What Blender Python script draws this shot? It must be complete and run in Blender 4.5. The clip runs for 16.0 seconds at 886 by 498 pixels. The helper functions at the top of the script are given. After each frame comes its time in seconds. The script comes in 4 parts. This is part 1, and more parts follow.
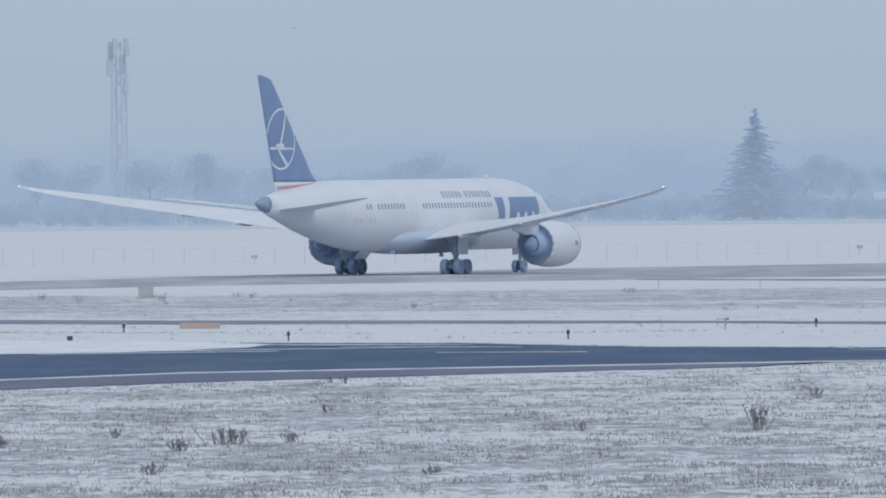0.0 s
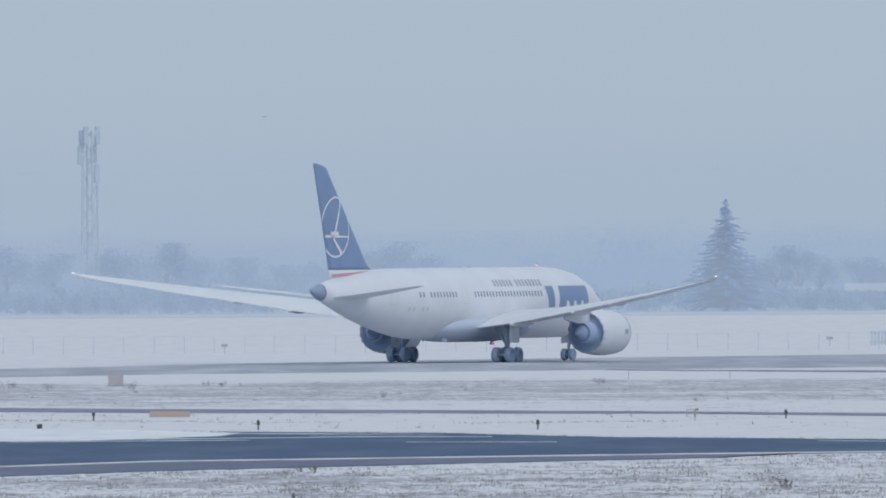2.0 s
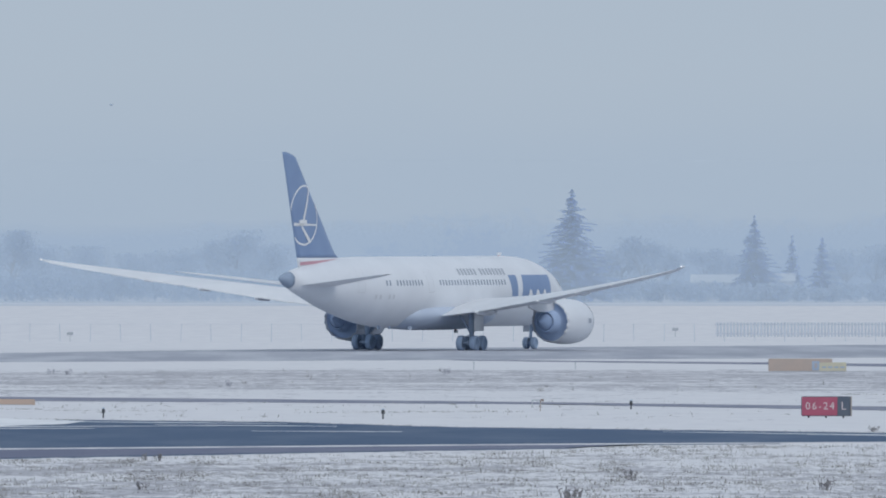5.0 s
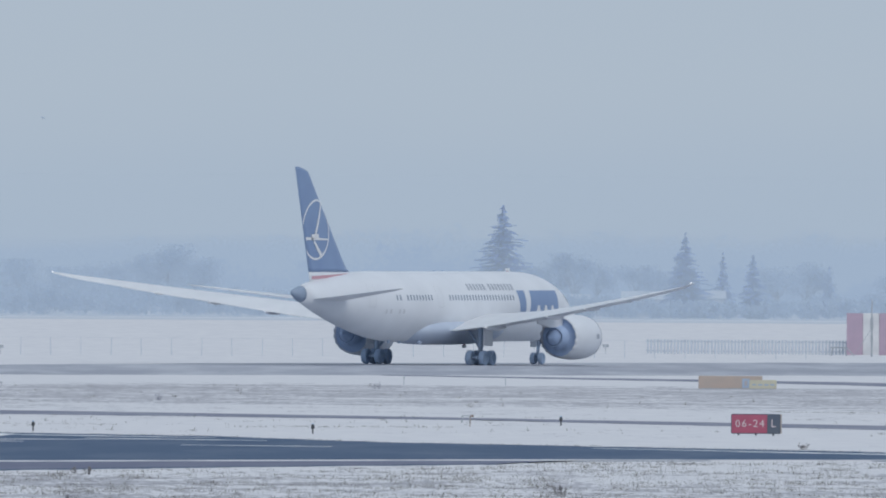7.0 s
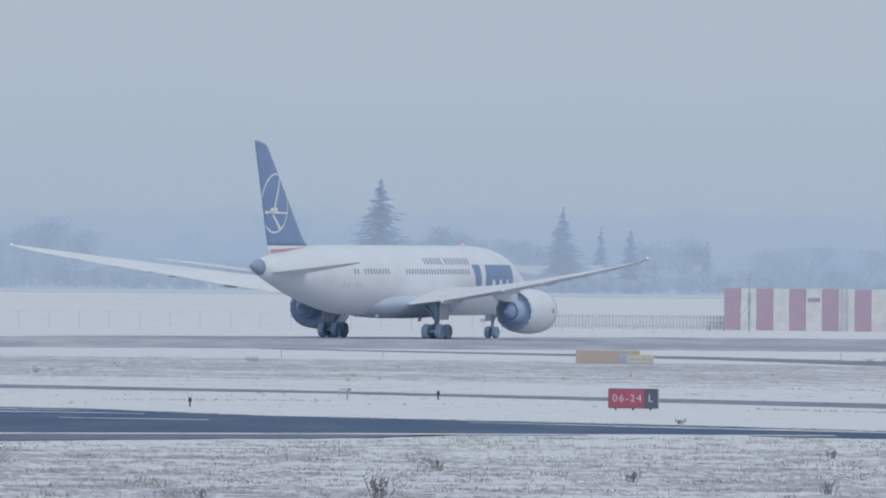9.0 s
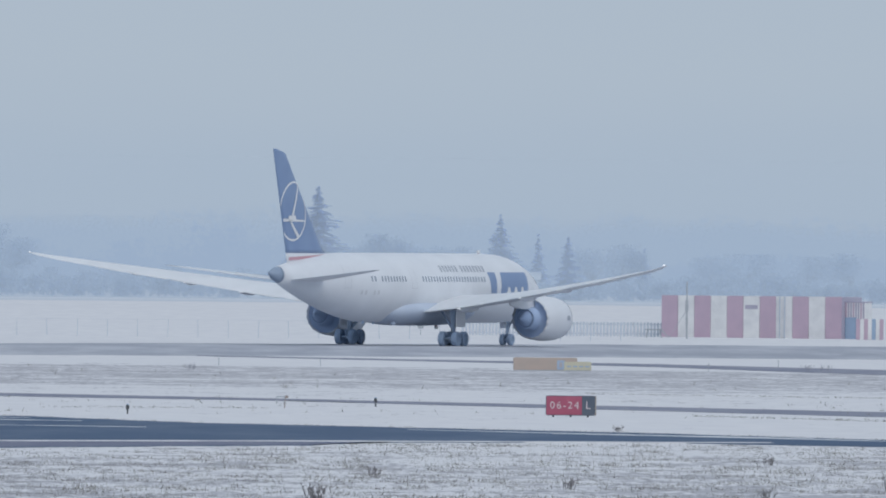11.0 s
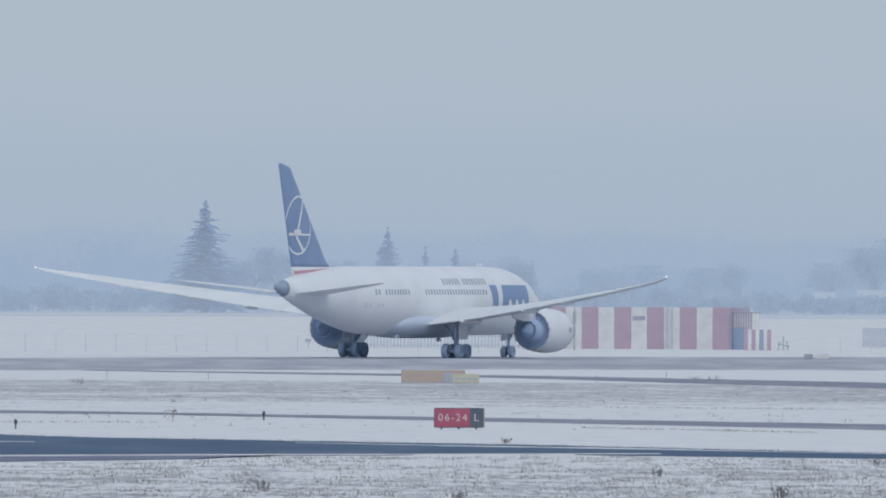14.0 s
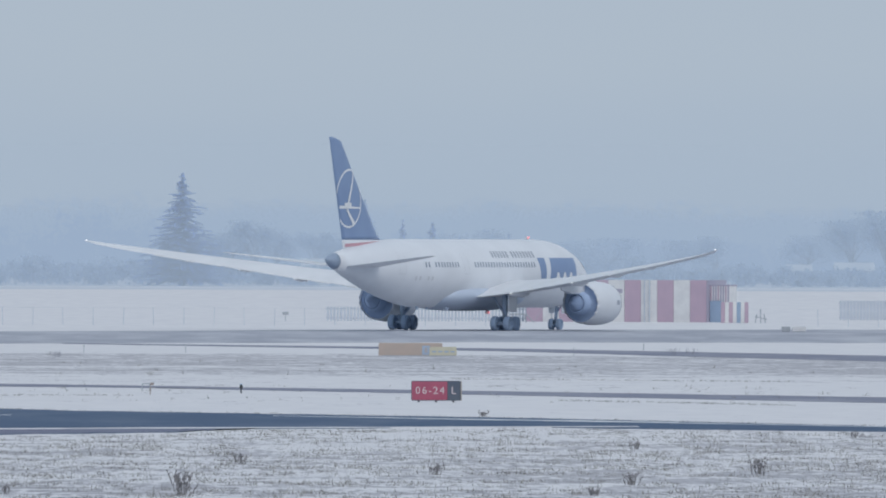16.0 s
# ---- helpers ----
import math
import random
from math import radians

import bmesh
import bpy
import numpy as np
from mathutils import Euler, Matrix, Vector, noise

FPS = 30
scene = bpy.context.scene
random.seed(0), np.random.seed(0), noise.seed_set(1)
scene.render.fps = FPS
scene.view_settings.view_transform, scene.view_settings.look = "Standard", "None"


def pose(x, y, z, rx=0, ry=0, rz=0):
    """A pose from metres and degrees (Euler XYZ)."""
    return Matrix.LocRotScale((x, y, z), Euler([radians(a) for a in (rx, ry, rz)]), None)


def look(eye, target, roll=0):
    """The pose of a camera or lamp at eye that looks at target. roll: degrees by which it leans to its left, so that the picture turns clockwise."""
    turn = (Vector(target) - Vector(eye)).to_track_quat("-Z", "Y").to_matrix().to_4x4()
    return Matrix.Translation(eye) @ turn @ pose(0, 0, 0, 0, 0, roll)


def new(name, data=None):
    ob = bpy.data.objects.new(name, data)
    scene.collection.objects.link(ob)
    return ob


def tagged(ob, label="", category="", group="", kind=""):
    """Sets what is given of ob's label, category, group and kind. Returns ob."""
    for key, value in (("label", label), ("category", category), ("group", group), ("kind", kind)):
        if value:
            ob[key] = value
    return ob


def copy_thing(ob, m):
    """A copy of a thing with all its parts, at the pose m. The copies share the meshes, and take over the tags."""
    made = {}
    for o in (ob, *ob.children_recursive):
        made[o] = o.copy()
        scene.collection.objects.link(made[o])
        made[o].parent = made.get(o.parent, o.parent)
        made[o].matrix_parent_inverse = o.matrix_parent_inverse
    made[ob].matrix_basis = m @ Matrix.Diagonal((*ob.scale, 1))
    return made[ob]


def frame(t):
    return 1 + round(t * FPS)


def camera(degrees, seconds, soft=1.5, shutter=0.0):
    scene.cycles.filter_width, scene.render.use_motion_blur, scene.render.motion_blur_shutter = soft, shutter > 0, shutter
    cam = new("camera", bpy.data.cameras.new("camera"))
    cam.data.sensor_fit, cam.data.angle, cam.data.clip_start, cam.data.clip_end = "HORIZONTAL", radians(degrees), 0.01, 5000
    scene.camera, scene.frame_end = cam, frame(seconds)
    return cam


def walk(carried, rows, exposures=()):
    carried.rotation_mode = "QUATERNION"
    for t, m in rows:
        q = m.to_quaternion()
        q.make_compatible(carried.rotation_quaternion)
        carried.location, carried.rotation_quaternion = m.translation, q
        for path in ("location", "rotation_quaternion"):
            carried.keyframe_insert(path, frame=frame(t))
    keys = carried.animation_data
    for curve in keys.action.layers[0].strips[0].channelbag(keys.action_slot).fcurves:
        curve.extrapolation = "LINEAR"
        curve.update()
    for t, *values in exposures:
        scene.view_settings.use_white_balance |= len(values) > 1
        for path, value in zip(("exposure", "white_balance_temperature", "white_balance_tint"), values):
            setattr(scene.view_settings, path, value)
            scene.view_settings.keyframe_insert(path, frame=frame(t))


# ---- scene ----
# ---- the camera: a long lens on a stand, turned by the operator ----
F = 57000.0          # the long lens: units of angle to a radian
EYE = 5.4            # height of the lens over the near ground
HORIZON = 503.0
cam = camera(math.degrees(2 * math.atan(784.0 / F)), 16.0, soft=1.9)


def aim(right, down, lean):
    """Pose of the camera for a turn to the right and a tilt down, in units of 1/F radian, and a lean in thousandths."""
    az, el = (784.0 - right - 784.0) / F, (HORIZON - (441.0 - down)) / F
    m = look((0, 0, EYE), (1000 * math.sin(az), 1000 * math.cos(az), EYE + 1000 * math.tan(el)))
    return m @ pose(0, 0, 0, 0, 0, math.degrees(lean / 1000.0))


PATH = [
    (0.0, 326.2, -139.2, -9.7), (0.5, 271.1, -130.7, -8.4), (1.0, 199.0, -87.5, -8.0), (1.5, 214.2, -35.0, -6.8),
    (2.0, 272.4, 19.0, -5.5), (2.5, 359.1, 44.2, -1.7), (3.0, 367.1, 62.6, 0.8), (3.5, 280.8, 30.7, 4.3),
    (4.0, 197.9, 64.4, -1.5), (4.5, 110.9, 43.8, -0.8), (5.0, 0.0, 0.0, 0.0), (5.2, -25.4, 9.0, 2.1),
    (7.3, -167.8, 36.2, 8.6), (7.5, -173.5, 58.9, 12.6), (8.0, -212.7, 45.5, 11.9), (8.5, -259.8, 19.2, 11.1),
    (9.0, -338.8, -17.2, 10.2), (9.2, -351.6, -15.6, 10.8), (11.3, -462.6, 3.0, 9.8), (11.5, -464.4, 15.2, 11.1),
    (12.0, -484.3, 48.1, 7.2), (12.5, -542.5, 51.6, 7.9), (13.0, -562.3, 34.6, 5.9), (13.5, -577.4, 46.0, 3.1),
    (14.0, -648.8, 20.3, 3.8), (14.5, -682.5, 30.4, 1.9), (15.0, -683.3, 25.1, 3.0), (15.5, -677.4, -8.0, 4.3),
    (16.0, -689.4, -27.5, 3.0)]
walk(cam, [(t, aim(a, b, c)) for t, a, b, c in PATH],
     exposures=[(0.0, -0.03, 6370, 10), (3.0, -0.03, 6420, 10), (5.0, -0.03, 6470, 10), (9.0, -0.03, 6500, 10), (16.0, -0.03, 6520, 10)])

# ---- light: an overcast winter sky with a weak, wide sun ----
SUN_EL, SUN_AZ = 42.0, 150.0     # degrees up, degrees clockwise from the view
world = bpy.data.worlds.new("winter_sky")
scene.world = world
world.use_nodes = True
wn, wl = world.node_tree.nodes, world.node_tree.links
wn.clear()
sky = wn.new("ShaderNodeTexSky")
sky.sky_type, sky.sun_disc = "NISHITA", False
sky.sun_elevation, sky.sun_rotation = radians(SUN_EL), radians(SUN_AZ)
sky.air_density, sky.dust_density, sky.ozone_density = 1.0, 4.0, 1.5
cloud = wn.new("ShaderNodeMix")
cloud.data_type = "RGBA"
cloud.inputs["Factor"].default_value = 0.86
cloud.inputs["B"].default_value = (4.32, 5.15, 6.12, 1)
bg = wn.new("ShaderNodeBackground")
bg.inputs["Strength"].default_value = 0.112
wo = wn.new("ShaderNodeOutputWorld")
wl.new(sky.outputs[0], cloud.inputs["A"])
wl.new(cloud.outputs["Result"], bg.inputs["Color"])
wl.new(bg.outputs[0], wo.inputs["Surface"])
sun = new("sun", bpy.data.lights.new("sun", "SUN"))
sun.data.energy, sun.data.angle, sun.data.color = 0.8, radians(40), (1.0, 0.95, 0.9)
a, e = radians(SUN_AZ), radians(SUN_EL)
sun.matrix_world = look((math.sin(a) * math.cos(e) * 100, math.cos(a) * math.cos(e) * 100, math.sin(e) * 100), (0, 0, 0))


# ---- materials ----
def material(name, color, rough=0.6, metal=0.0, other=None, scale=1.0, low=0.35, high=0.65, stretch=(1, 1, 1),
             bump=0.0, fine=0.0, gloss=0.5, glow=0.0, coords="Object", thin=0.0):
    """A Principled material: color mixed with other by noise of that size in metres, finer grain, and relief."""
    m = bpy.data.materials.new(name)
    m.use_nodes = True
    n, l = m.node_tree.nodes, m.node_tree.links
    p = n["Principled BSDF"]
    p.inputs["Roughness"].default_value = rough
    p.inputs["Metallic"].default_value = metal
    p.inputs["Specular IOR Level"].default_value = gloss
    p.inputs["Base Color"].default_value = (*color, 1)
    if glow:
        p.inputs["Emission Color"].default_value = (*color, 1)
        p.inputs["Emission Strength"].default_value = glow
    if other:
        tc, mp = n.new("ShaderNodeTexCoord"), n.new("ShaderNodeMapping")
        mp.inputs["Scale"].default_value = [1 / (scale * s) for s in stretch]
        l.new(tc.outputs[coords], mp.inputs["Vector"])
        big, small = n.new("ShaderNodeTexNoise"), n.new("ShaderNodeTexNoise")
        big.inputs["Scale"].default_value, big.inputs["Detail"].default_value = 1.0, 5.0
        small.inputs["Scale"].default_value, small.inputs["Detail"].default_value = 9.0, 3.0
        l.new(mp.outputs[0], big.inputs["Vector"])
        l.new(mp.outputs[0], small.inputs["Vector"])
        add = n.new("ShaderNodeMath")
        add.operation = "MULTIPLY_ADD"
        add.inputs[1].default_value = fine
        l.new(small.outputs["Fac"], add.inputs[0])
        l.new(big.outputs["Fac"], add.inputs[2])
        ramp = n.new("ShaderNodeValToRGB")
        off = fine * 0.5
        ramp.color_ramp.elements[0].position, ramp.color_ramp.elements[1].position = low + off, high + off
        ramp.color_ramp.elements[0].color, ramp.color_ramp.elements[1].color = (*color, 1), (*other, 1)
        l.new(add.outputs[0], ramp.inputs["Fac"])
        l.new(ramp.outputs["Color"], p.inputs["Base Color"])
        if bump:
            b = n.new("ShaderNodeBump")
            b.inputs["Strength"].default_value, b.inputs["Distance"].default_value = bump, 0.02
            l.new(small.outputs["Fac"], b.inputs["Height"])
            l.new(b.outputs["Normal"], p.inputs["Normal"])
        if thin:
            # light passes through the thin needles and twigs, which evens out their shade
            tl, mx = n.new("ShaderNodeBsdfTranslucent"), n.new("ShaderNodeMixShader")
            mx.inputs["Fac"].default_value = thin
            l.new(ramp.outputs["Color"], tl.inputs["Color"])
            l.new(p.outputs[0], mx.inputs[1])
            l.new(tl.outputs[0], mx.inputs[2])
            l.new(mx.outputs[0], n["Material Output"].inputs["Surface"])
    return m


def ground_material():
    """Thin snow over dead grass: the grass shows in streaks along the mown rows, more in some belts than in others."""
    m = bpy.data.materials.new("snowy_grass")
    m.use_nodes = True
    n, l = m.node_tree.nodes, m.node_tree.links
    p = n["Principled BSDF"]
    p.inputs["Roughness"].default_value = 0.9
    p.inputs["Specular IOR Level"].default_value = 0.0
    geo, sep = n.new("ShaderNodeNewGeometry"), n.new("ShaderNodeSeparateXYZ")
    l.new(geo.outputs["Position"], sep.inputs[0])

    def noise_at(sx, sy, detail):
        mp, t = n.new("ShaderNodeMapping"), n.new("ShaderNodeTexNoise")
        mp.inputs["Scale"].default_value = (1 / sx, 1 / sy, 1)
        t.inputs["Scale"].default_value, t.inputs["Detail"].default_value = 1.0, detail
        l.new(geo.outputs["Position"], mp.inputs["Vector"])
        l.new(mp.outputs[0], t.inputs["Vector"])
        return t.outputs["Fac"]

    def math_node(op, a, b, c=None):
        k = n.new("ShaderNodeMath")
        k.operation = op
        for i, s in enumerate((a, b, c)):
            if s is None:
                continue
            if isinstance(s, (int, float)):
                k.inputs[i].default_value = s
            else:
                l.new(s, k.inputs[i])
        return k.outputs[0]

    belts = n.new("ShaderNodeMapRange")
    belts.inputs["From Max"].default_value = 4000.0
    warp = math_node("MULTIPLY_ADD", noise_at(30, 400, 2), 160.0, sep.outputs["Y"])
    warp = math_node("SUBTRACT", warp, 80.0)
    l.new(warp, belts.inputs["Value"])
    ramp = n.new("ShaderNodeValToRGB")
    marks = [(0, 0.5), (700, 0.62), (900, 0.57), (1000, 0.55), (1090, 0.45), (1135, 0.33), (1500, 0.42), (1610, 0.47), (1750, 0.62), (2100, 0.66),
             (2220, 0.62), (2340, 0.34), (2560, 0.24), (2900, 0.12), (3150, 0.18), (3300, 0.05)]
    while len(ramp.color_ramp.elements) < len(marks):
        ramp.color_ramp.elements.new(0.5)
    for el, (y, s) in zip(ramp.color_ramp.elements, marks):
        el.position, el.color = y / 4000, (s, s, s, 1)
    l.new(belts.outputs[0], ramp.inputs["Fac"])
    mix = math_node("MULTIPLY_ADD", noise_at(2.2, 15, 6), 0.36, math_node("MULTIPLY", noise_at(0.3, 6, 5), 0.36))
    mix = math_node("MULTIPLY_ADD", noise_at(16, 48, 5), 0.28, mix)
    # grass shows where the noise falls under the belt's share
    cover = math_node("SUBTRACT", math_node("MULTIPLY_ADD", ramp.outputs["Color"], 0.5, 0.22), mix)
    fac = n.new("ShaderNodeMapRange")
    fac.inputs["From Min"].default_value, fac.inputs["From Max"].default_value = -0.015, 0.045
    l.new(cover, fac.inputs["Value"])
    grass = n.new("ShaderNodeMix")
    grass.data_type = "RGBA"
    grass.inputs["A"].default_value, grass.inputs["B"].default_value = (0.365, 0.368, 0.40, 1), (0.58, 0.582, 0.62, 1)
    tone = n.new("ShaderNodeMapRange")
    tone.inputs["From Min"].default_value, tone.inputs["From Max"].default_value = 0.36, 0.64
    l.new(noise_at(0.5, 6, 5), tone.inputs["Value"])
    l.new(tone.outputs[0], grass.inputs["Factor"])
    snow = n.new("ShaderNodeMix")
    snow.data_type = "RGBA"
    snow.inputs["A"].default_value, snow.inputs["B"].default_value = (0.66, 0.665, 0.70, 1), (0.79, 0.79, 0.805, 1)
    l.new(noise_at(1.5, 18, 4), snow.inputs["Factor"])
    both = n.new("ShaderNodeMix")
    both.data_type = "RGBA"
    l.new(fac.outputs[0], both.inputs["Factor"])
    l.new(snow.outputs["Result"], both.inputs["A"])
    l.new(grass.outputs["Result"], both.inputs["B"])
    l.new(both.outputs["Result"], p.inputs["Base Color"])
    return m


SNOWY = ground_material()
WHITE = material("white_paint", (0.735, 0.77, 0.82), 0.45, other=(0.69, 0.725, 0.775), scale=3.0, fine=0.2, gloss=0.3)
WING = material("pale_wing_paint", (0.78, 0.80, 0.835), 0.4, other=(0.71, 0.735, 0.77), scale=2.0, stretch=(1, 3, 1), fine=0.2)
NAVY = material("blue_tail_paint", (0.215, 0.31, 0.495), 0.45, other=(0.195, 0.285, 0.47), scale=2.0)
RED = material("red_paint", (0.58, 0.32, 0.38), 0.45, other=(0.52, 0.29, 0.35), scale=1.0)
LOGO = material("white_logo_paint", (0.78, 0.80, 0.82), 0.4, other=(0.70, 0.72, 0.75), scale=1.0)
LETTER = material("grey_lettering", (0.36, 0.40, 0.47), 0.5, other=(0.42, 0.46, 0.52), scale=0.5)
GLASS = material("cabin_window", (0.30, 0.36, 0.45), 0.2, other=(0.36, 0.41, 0.49), scale=0.4)
# distance haze is put into these pale blue tyre, steel, exhaust and cone colours
TYRE = material("hazed_tyre", (0.265, 0.36, 0.51), 0.85, other=(0.29, 0.385, 0.53), scale=0.25, bump=0.3, fine=0.3)
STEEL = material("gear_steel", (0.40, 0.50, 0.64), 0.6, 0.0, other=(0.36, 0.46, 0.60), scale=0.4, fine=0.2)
DARK = material("hazed_exhaust", (0.40, 0.52, 0.73), 0.85, 0.0, other=(0.42, 0.54, 0.75), scale=0.6, fine=0.2)
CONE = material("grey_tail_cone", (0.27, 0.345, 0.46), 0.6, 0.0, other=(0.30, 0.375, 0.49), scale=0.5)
ASPHALT = material("wet_asphalt", (0.095, 0.14, 0.22), 0.85, other=(0.14, 0.185, 0.26), scale=4.0, stretch=(1, 14, 1), low=0.45, high=0.75,
                   fine=0.25, gloss=0.05)
SLUSH = material("slushy_pavement", (0.375, 0.395, 0.455), 0.85, other=(0.51, 0.53, 0.58), scale=6.0, stretch=(1, 12, 1), low=0.4, high=0.65,
                 fine=0.25, gloss=0.05)
MARK = material("worn_white_line", (0.70, 0.70, 0.72), 0.8, other=(0.45, 0.46, 0.50), scale=2.0, stretch=(1, 8, 1), low=0.5, high=0.7, gloss=0.05)
SNOWPATCH = material("drifted_snow", (0.84, 0.85, 0.87), 0.9, other=(0.72, 0.74, 0.77), scale=2.0, stretch=(1, 9, 1), gloss=0.0)
ORANGE = material("faded_orange_board", (0.52, 0.395, 0.325), 0.6, other=(0.48, 0.38, 0.32), scale=0.6, fine=0.2)
YELLOW = material("faded_yellow_board", (0.63, 0.605, 0.47), 0.6, other=(0.57, 0.55, 0.44), scale=0.6, fine=0.2)
SIGNRED = material("sign_red", (0.42, 0.10, 0.165), 0.5, other=(0.37, 0.09, 0.15), scale=0.5)
# haze over the farther weeds is put into this lighter colour
HAZEWEED = material("hazed_weed_stalks", (0.33, 0.345, 0.40), 0.9, other=(0.40, 0.41, 0.46), scale=0.2, gloss=0.0)
HUTDARK = material("hut_mauve_and_shade", (0.44, 0.42, 0.52), 0.6, other=(0.40, 0.39, 0.49), scale=0.8)
SIGNEDGE = material("sign_tan_edge", (0.40, 0.36, 0.33), 0.6, other=(0.35, 0.32, 0.30), scale=0.4)
SIGNBLACK = material("sign_black", (0.085, 0.11, 0.155), 0.5, other=(0.11, 0.135, 0.175), scale=0.5)
SIGNWHITE = material("sign_white", (0.66, 0.58, 0.60), 0.5, other=(0.6, 0.53, 0.55), scale=0.5)
HUTRED = material("hut_red", (0.52, 0.40, 0.495), 0.6, other=(0.48, 0.375, 0.47), scale=1.2, fine=0.3)
HUTWHITE = material("hut_white", (0.76, 0.77, 0.78), 0.6, other=(0.66, 0.67, 0.69), scale=1.2, fine=0.3)
HUTBLUE = material("hut_blue_door", (0.32, 0.43, 0.58), 0.6, other=(0.30, 0.40, 0.54), scale=0.8)
GALV = material("galvanised_steel", (0.46, 0.49, 0.53), 0.5, 0.3, other=(0.38, 0.41, 0.45), scale=0.5)
# haze on the far trees is painted into the pale blue needles and twigs
NEEDLE = material("hazed_needles", (0.47, 0.63, 0.86), 0.9, other=(0.50, 0.65, 0.87), scale=1.6, fine=0.3, gloss=0.0, thin=0.65)
TWIG = material("hazed_twigs", (0.50, 0.60, 0.74), 0.9, other=(0.53, 0.63, 0.76), scale=1.8, fine=0.3, gloss=0.0, thin=0.5)
BARK = material("pale_grey_bark", (0.26, 0.29, 0.33), 0.9, other=(0.34, 0.36, 0.39), scale=0.4, bump=0.4, gloss=0.0)
STRAW = material("dead_grass_blades", (0.20, 0.20, 0.205), 0.9, other=(0.36, 0.355, 0.335), scale=0.8, fine=0.4, gloss=0.0)
WEED = material("dry_weed_stalks", (0.23, 0.225, 0.24), 0.9, other=(0.30, 0.29, 0.295), scale=0.2, gloss=0.0)
RUST = material("rusty_iron", (0.34, 0.27, 0.23), 0.85, other=(0.28, 0.22, 0.20), scale=0.2)
BLACK = material("black_fitting", (0.05, 0.055, 0.065), 0.6, other=(0.08, 0.085, 0.095), scale=0.2)
# the mast's faintness in haze is put into this pale colour
MASTSTEEL = material("hazed_mast_steel", (0.47, 0.54, 0.62), 0.6, other=(0.53, 0.59, 0.66), scale=1.0, gloss=0.1)
SHOULDER = material("dry_asphalt_shoulder", (0.185, 0.20, 0.275), 0.9, other=(0.24, 0.255, 0.325), scale=5.0, stretch=(1, 14, 1), low=0.4, high=0.7, fine=0.25, gloss=0.03)
# the shade and haze under the jet are put into this blue-grey
UNDER = material("belly_shade_tint", (0.52, 0.60, 0.72), 0.5, other=(0.48, 0.56, 0.69), scale=2.0, fine=0.2)
# haze before the far fences is put in as a paler steel
PALESTEEL = material("hazed_pale_steel", (0.57, 0.62, 0.69), 0.6, other=(0.51, 0.56, 0.64), scale=0.6, gloss=0.2)
FARORANGE = material("dull_orange_board", (0.51, 0.42, 0.37), 0.6, other=(0.47, 0.40, 0.36), scale=0.6, fine=0.2)
PALEBOARD = material("bleached_orange_board", (0.47, 0.45, 0.47), 0.6, other=(0.43, 0.42, 0.45), scale=0.5, fine=0.2)
SEAM = material("grey_panel_seam", (0.58, 0.61, 0.66), 0.5, other=(0.62, 0.65, 0.69), scale=0.5)
ROADGREY = material("dry_grey_asphalt", (0.25, 0.265, 0.335), 0.9, other=(0.33, 0.345, 0.41), scale=4.0, stretch=(1, 12, 1), low=0.4, high=0.7, fine=0.25, gloss=0.03)
BUILDING = material("far_pale_plaster", (0.66, 0.69, 0.73), 0.8, other=(0.58, 0.61, 0.66), scale=4.0, gloss=0.1)
ROOF = material("snowy_roof", (0.74, 0.77, 0.80), 0.9, other=(0.6, 0.64, 0.69), scale=4.0, gloss=0.0)
LAMPGLASS = material("clear_lens", (0.9, 0.92, 0.95), 0.1, glow=0.7)
BEACONRED = material("lit_red_lamp", (1.0, 0.22, 0.25), 0.3, glow=4.0)
REDGLASS = material("red_beacon_lens", (0.55, 0.25, 0.28), 0.3)


# ---- mesh helpers ----
def mesh_of(name, verts, faces, mats, ids=None, smooth=False):
    me = bpy.data.meshes.new(name)
    me.from_pydata([tuple(v) for v in verts], [], faces)
    for m in (mats if isinstance(mats, (list, tuple)) else [mats]):
        me.materials.append(m)
    if ids is not None:
        me.polygons.foreach_set("material_index", np.array(ids, dtype=np.int32))
    if smooth:
        me.polygons.foreach_set("use_smooth", np.ones(len(me.polygons), dtype=bool))
    me.update()
    return me


def part(name, bm, mat, parent=None, label="", smooth=False):
    """Links a bmesh, or (verts, faces), as one mesh object under a thing."""
    if isinstance(bm, tuple):
        me = mesh_of(name, bm[0], bm[1], mat, smooth=smooth)
    else:
        bmesh.ops.recalc_face_normals(bm, faces=bm.faces)
        me = bpy.data.meshes.new(name)
        bm.to_mesh(me)
        bm.free()
        for m in (mat if isinstance(mat, (list, tuple)) else [mat]):
            me.materials.append(m)
        if smooth:
            me.polygons.foreach_set("use_smooth", np.ones(len(me.polygons), dtype=bool))
    ob = new(name, me)
    if parent is not None:
        ob.parent = parent
    if label:
        ob["label"] = label
    return ob


def box(size, at=(0, 0, 0), bevel=0.0, bm=None, turn=0.0):
    """A box of that size centred at a place, with bevelled edges, added to bm."""
    own = bmesh.new()
    bmesh.ops.create_cube(own, size=1.0, matrix=Matrix.Diagonal((*size, 1)))
    if bevel:
        bmesh.ops.bevel(own, geom=own.edges[:], offset=bevel, segments=2, affect="EDGES")
    own.transform(Matrix.Translation(at) @ pose(0, 0, 0, 0, 0, turn))
    return merge(bm, own)


def merge(bm, own):
    if bm is None:
        return own
    me = bpy.data.meshes.new("tmp")
    own.to_mesh(me)
    own.free()
    bm.from_mesh(me)
    bpy.data.meshes.remove(me)
    return bm


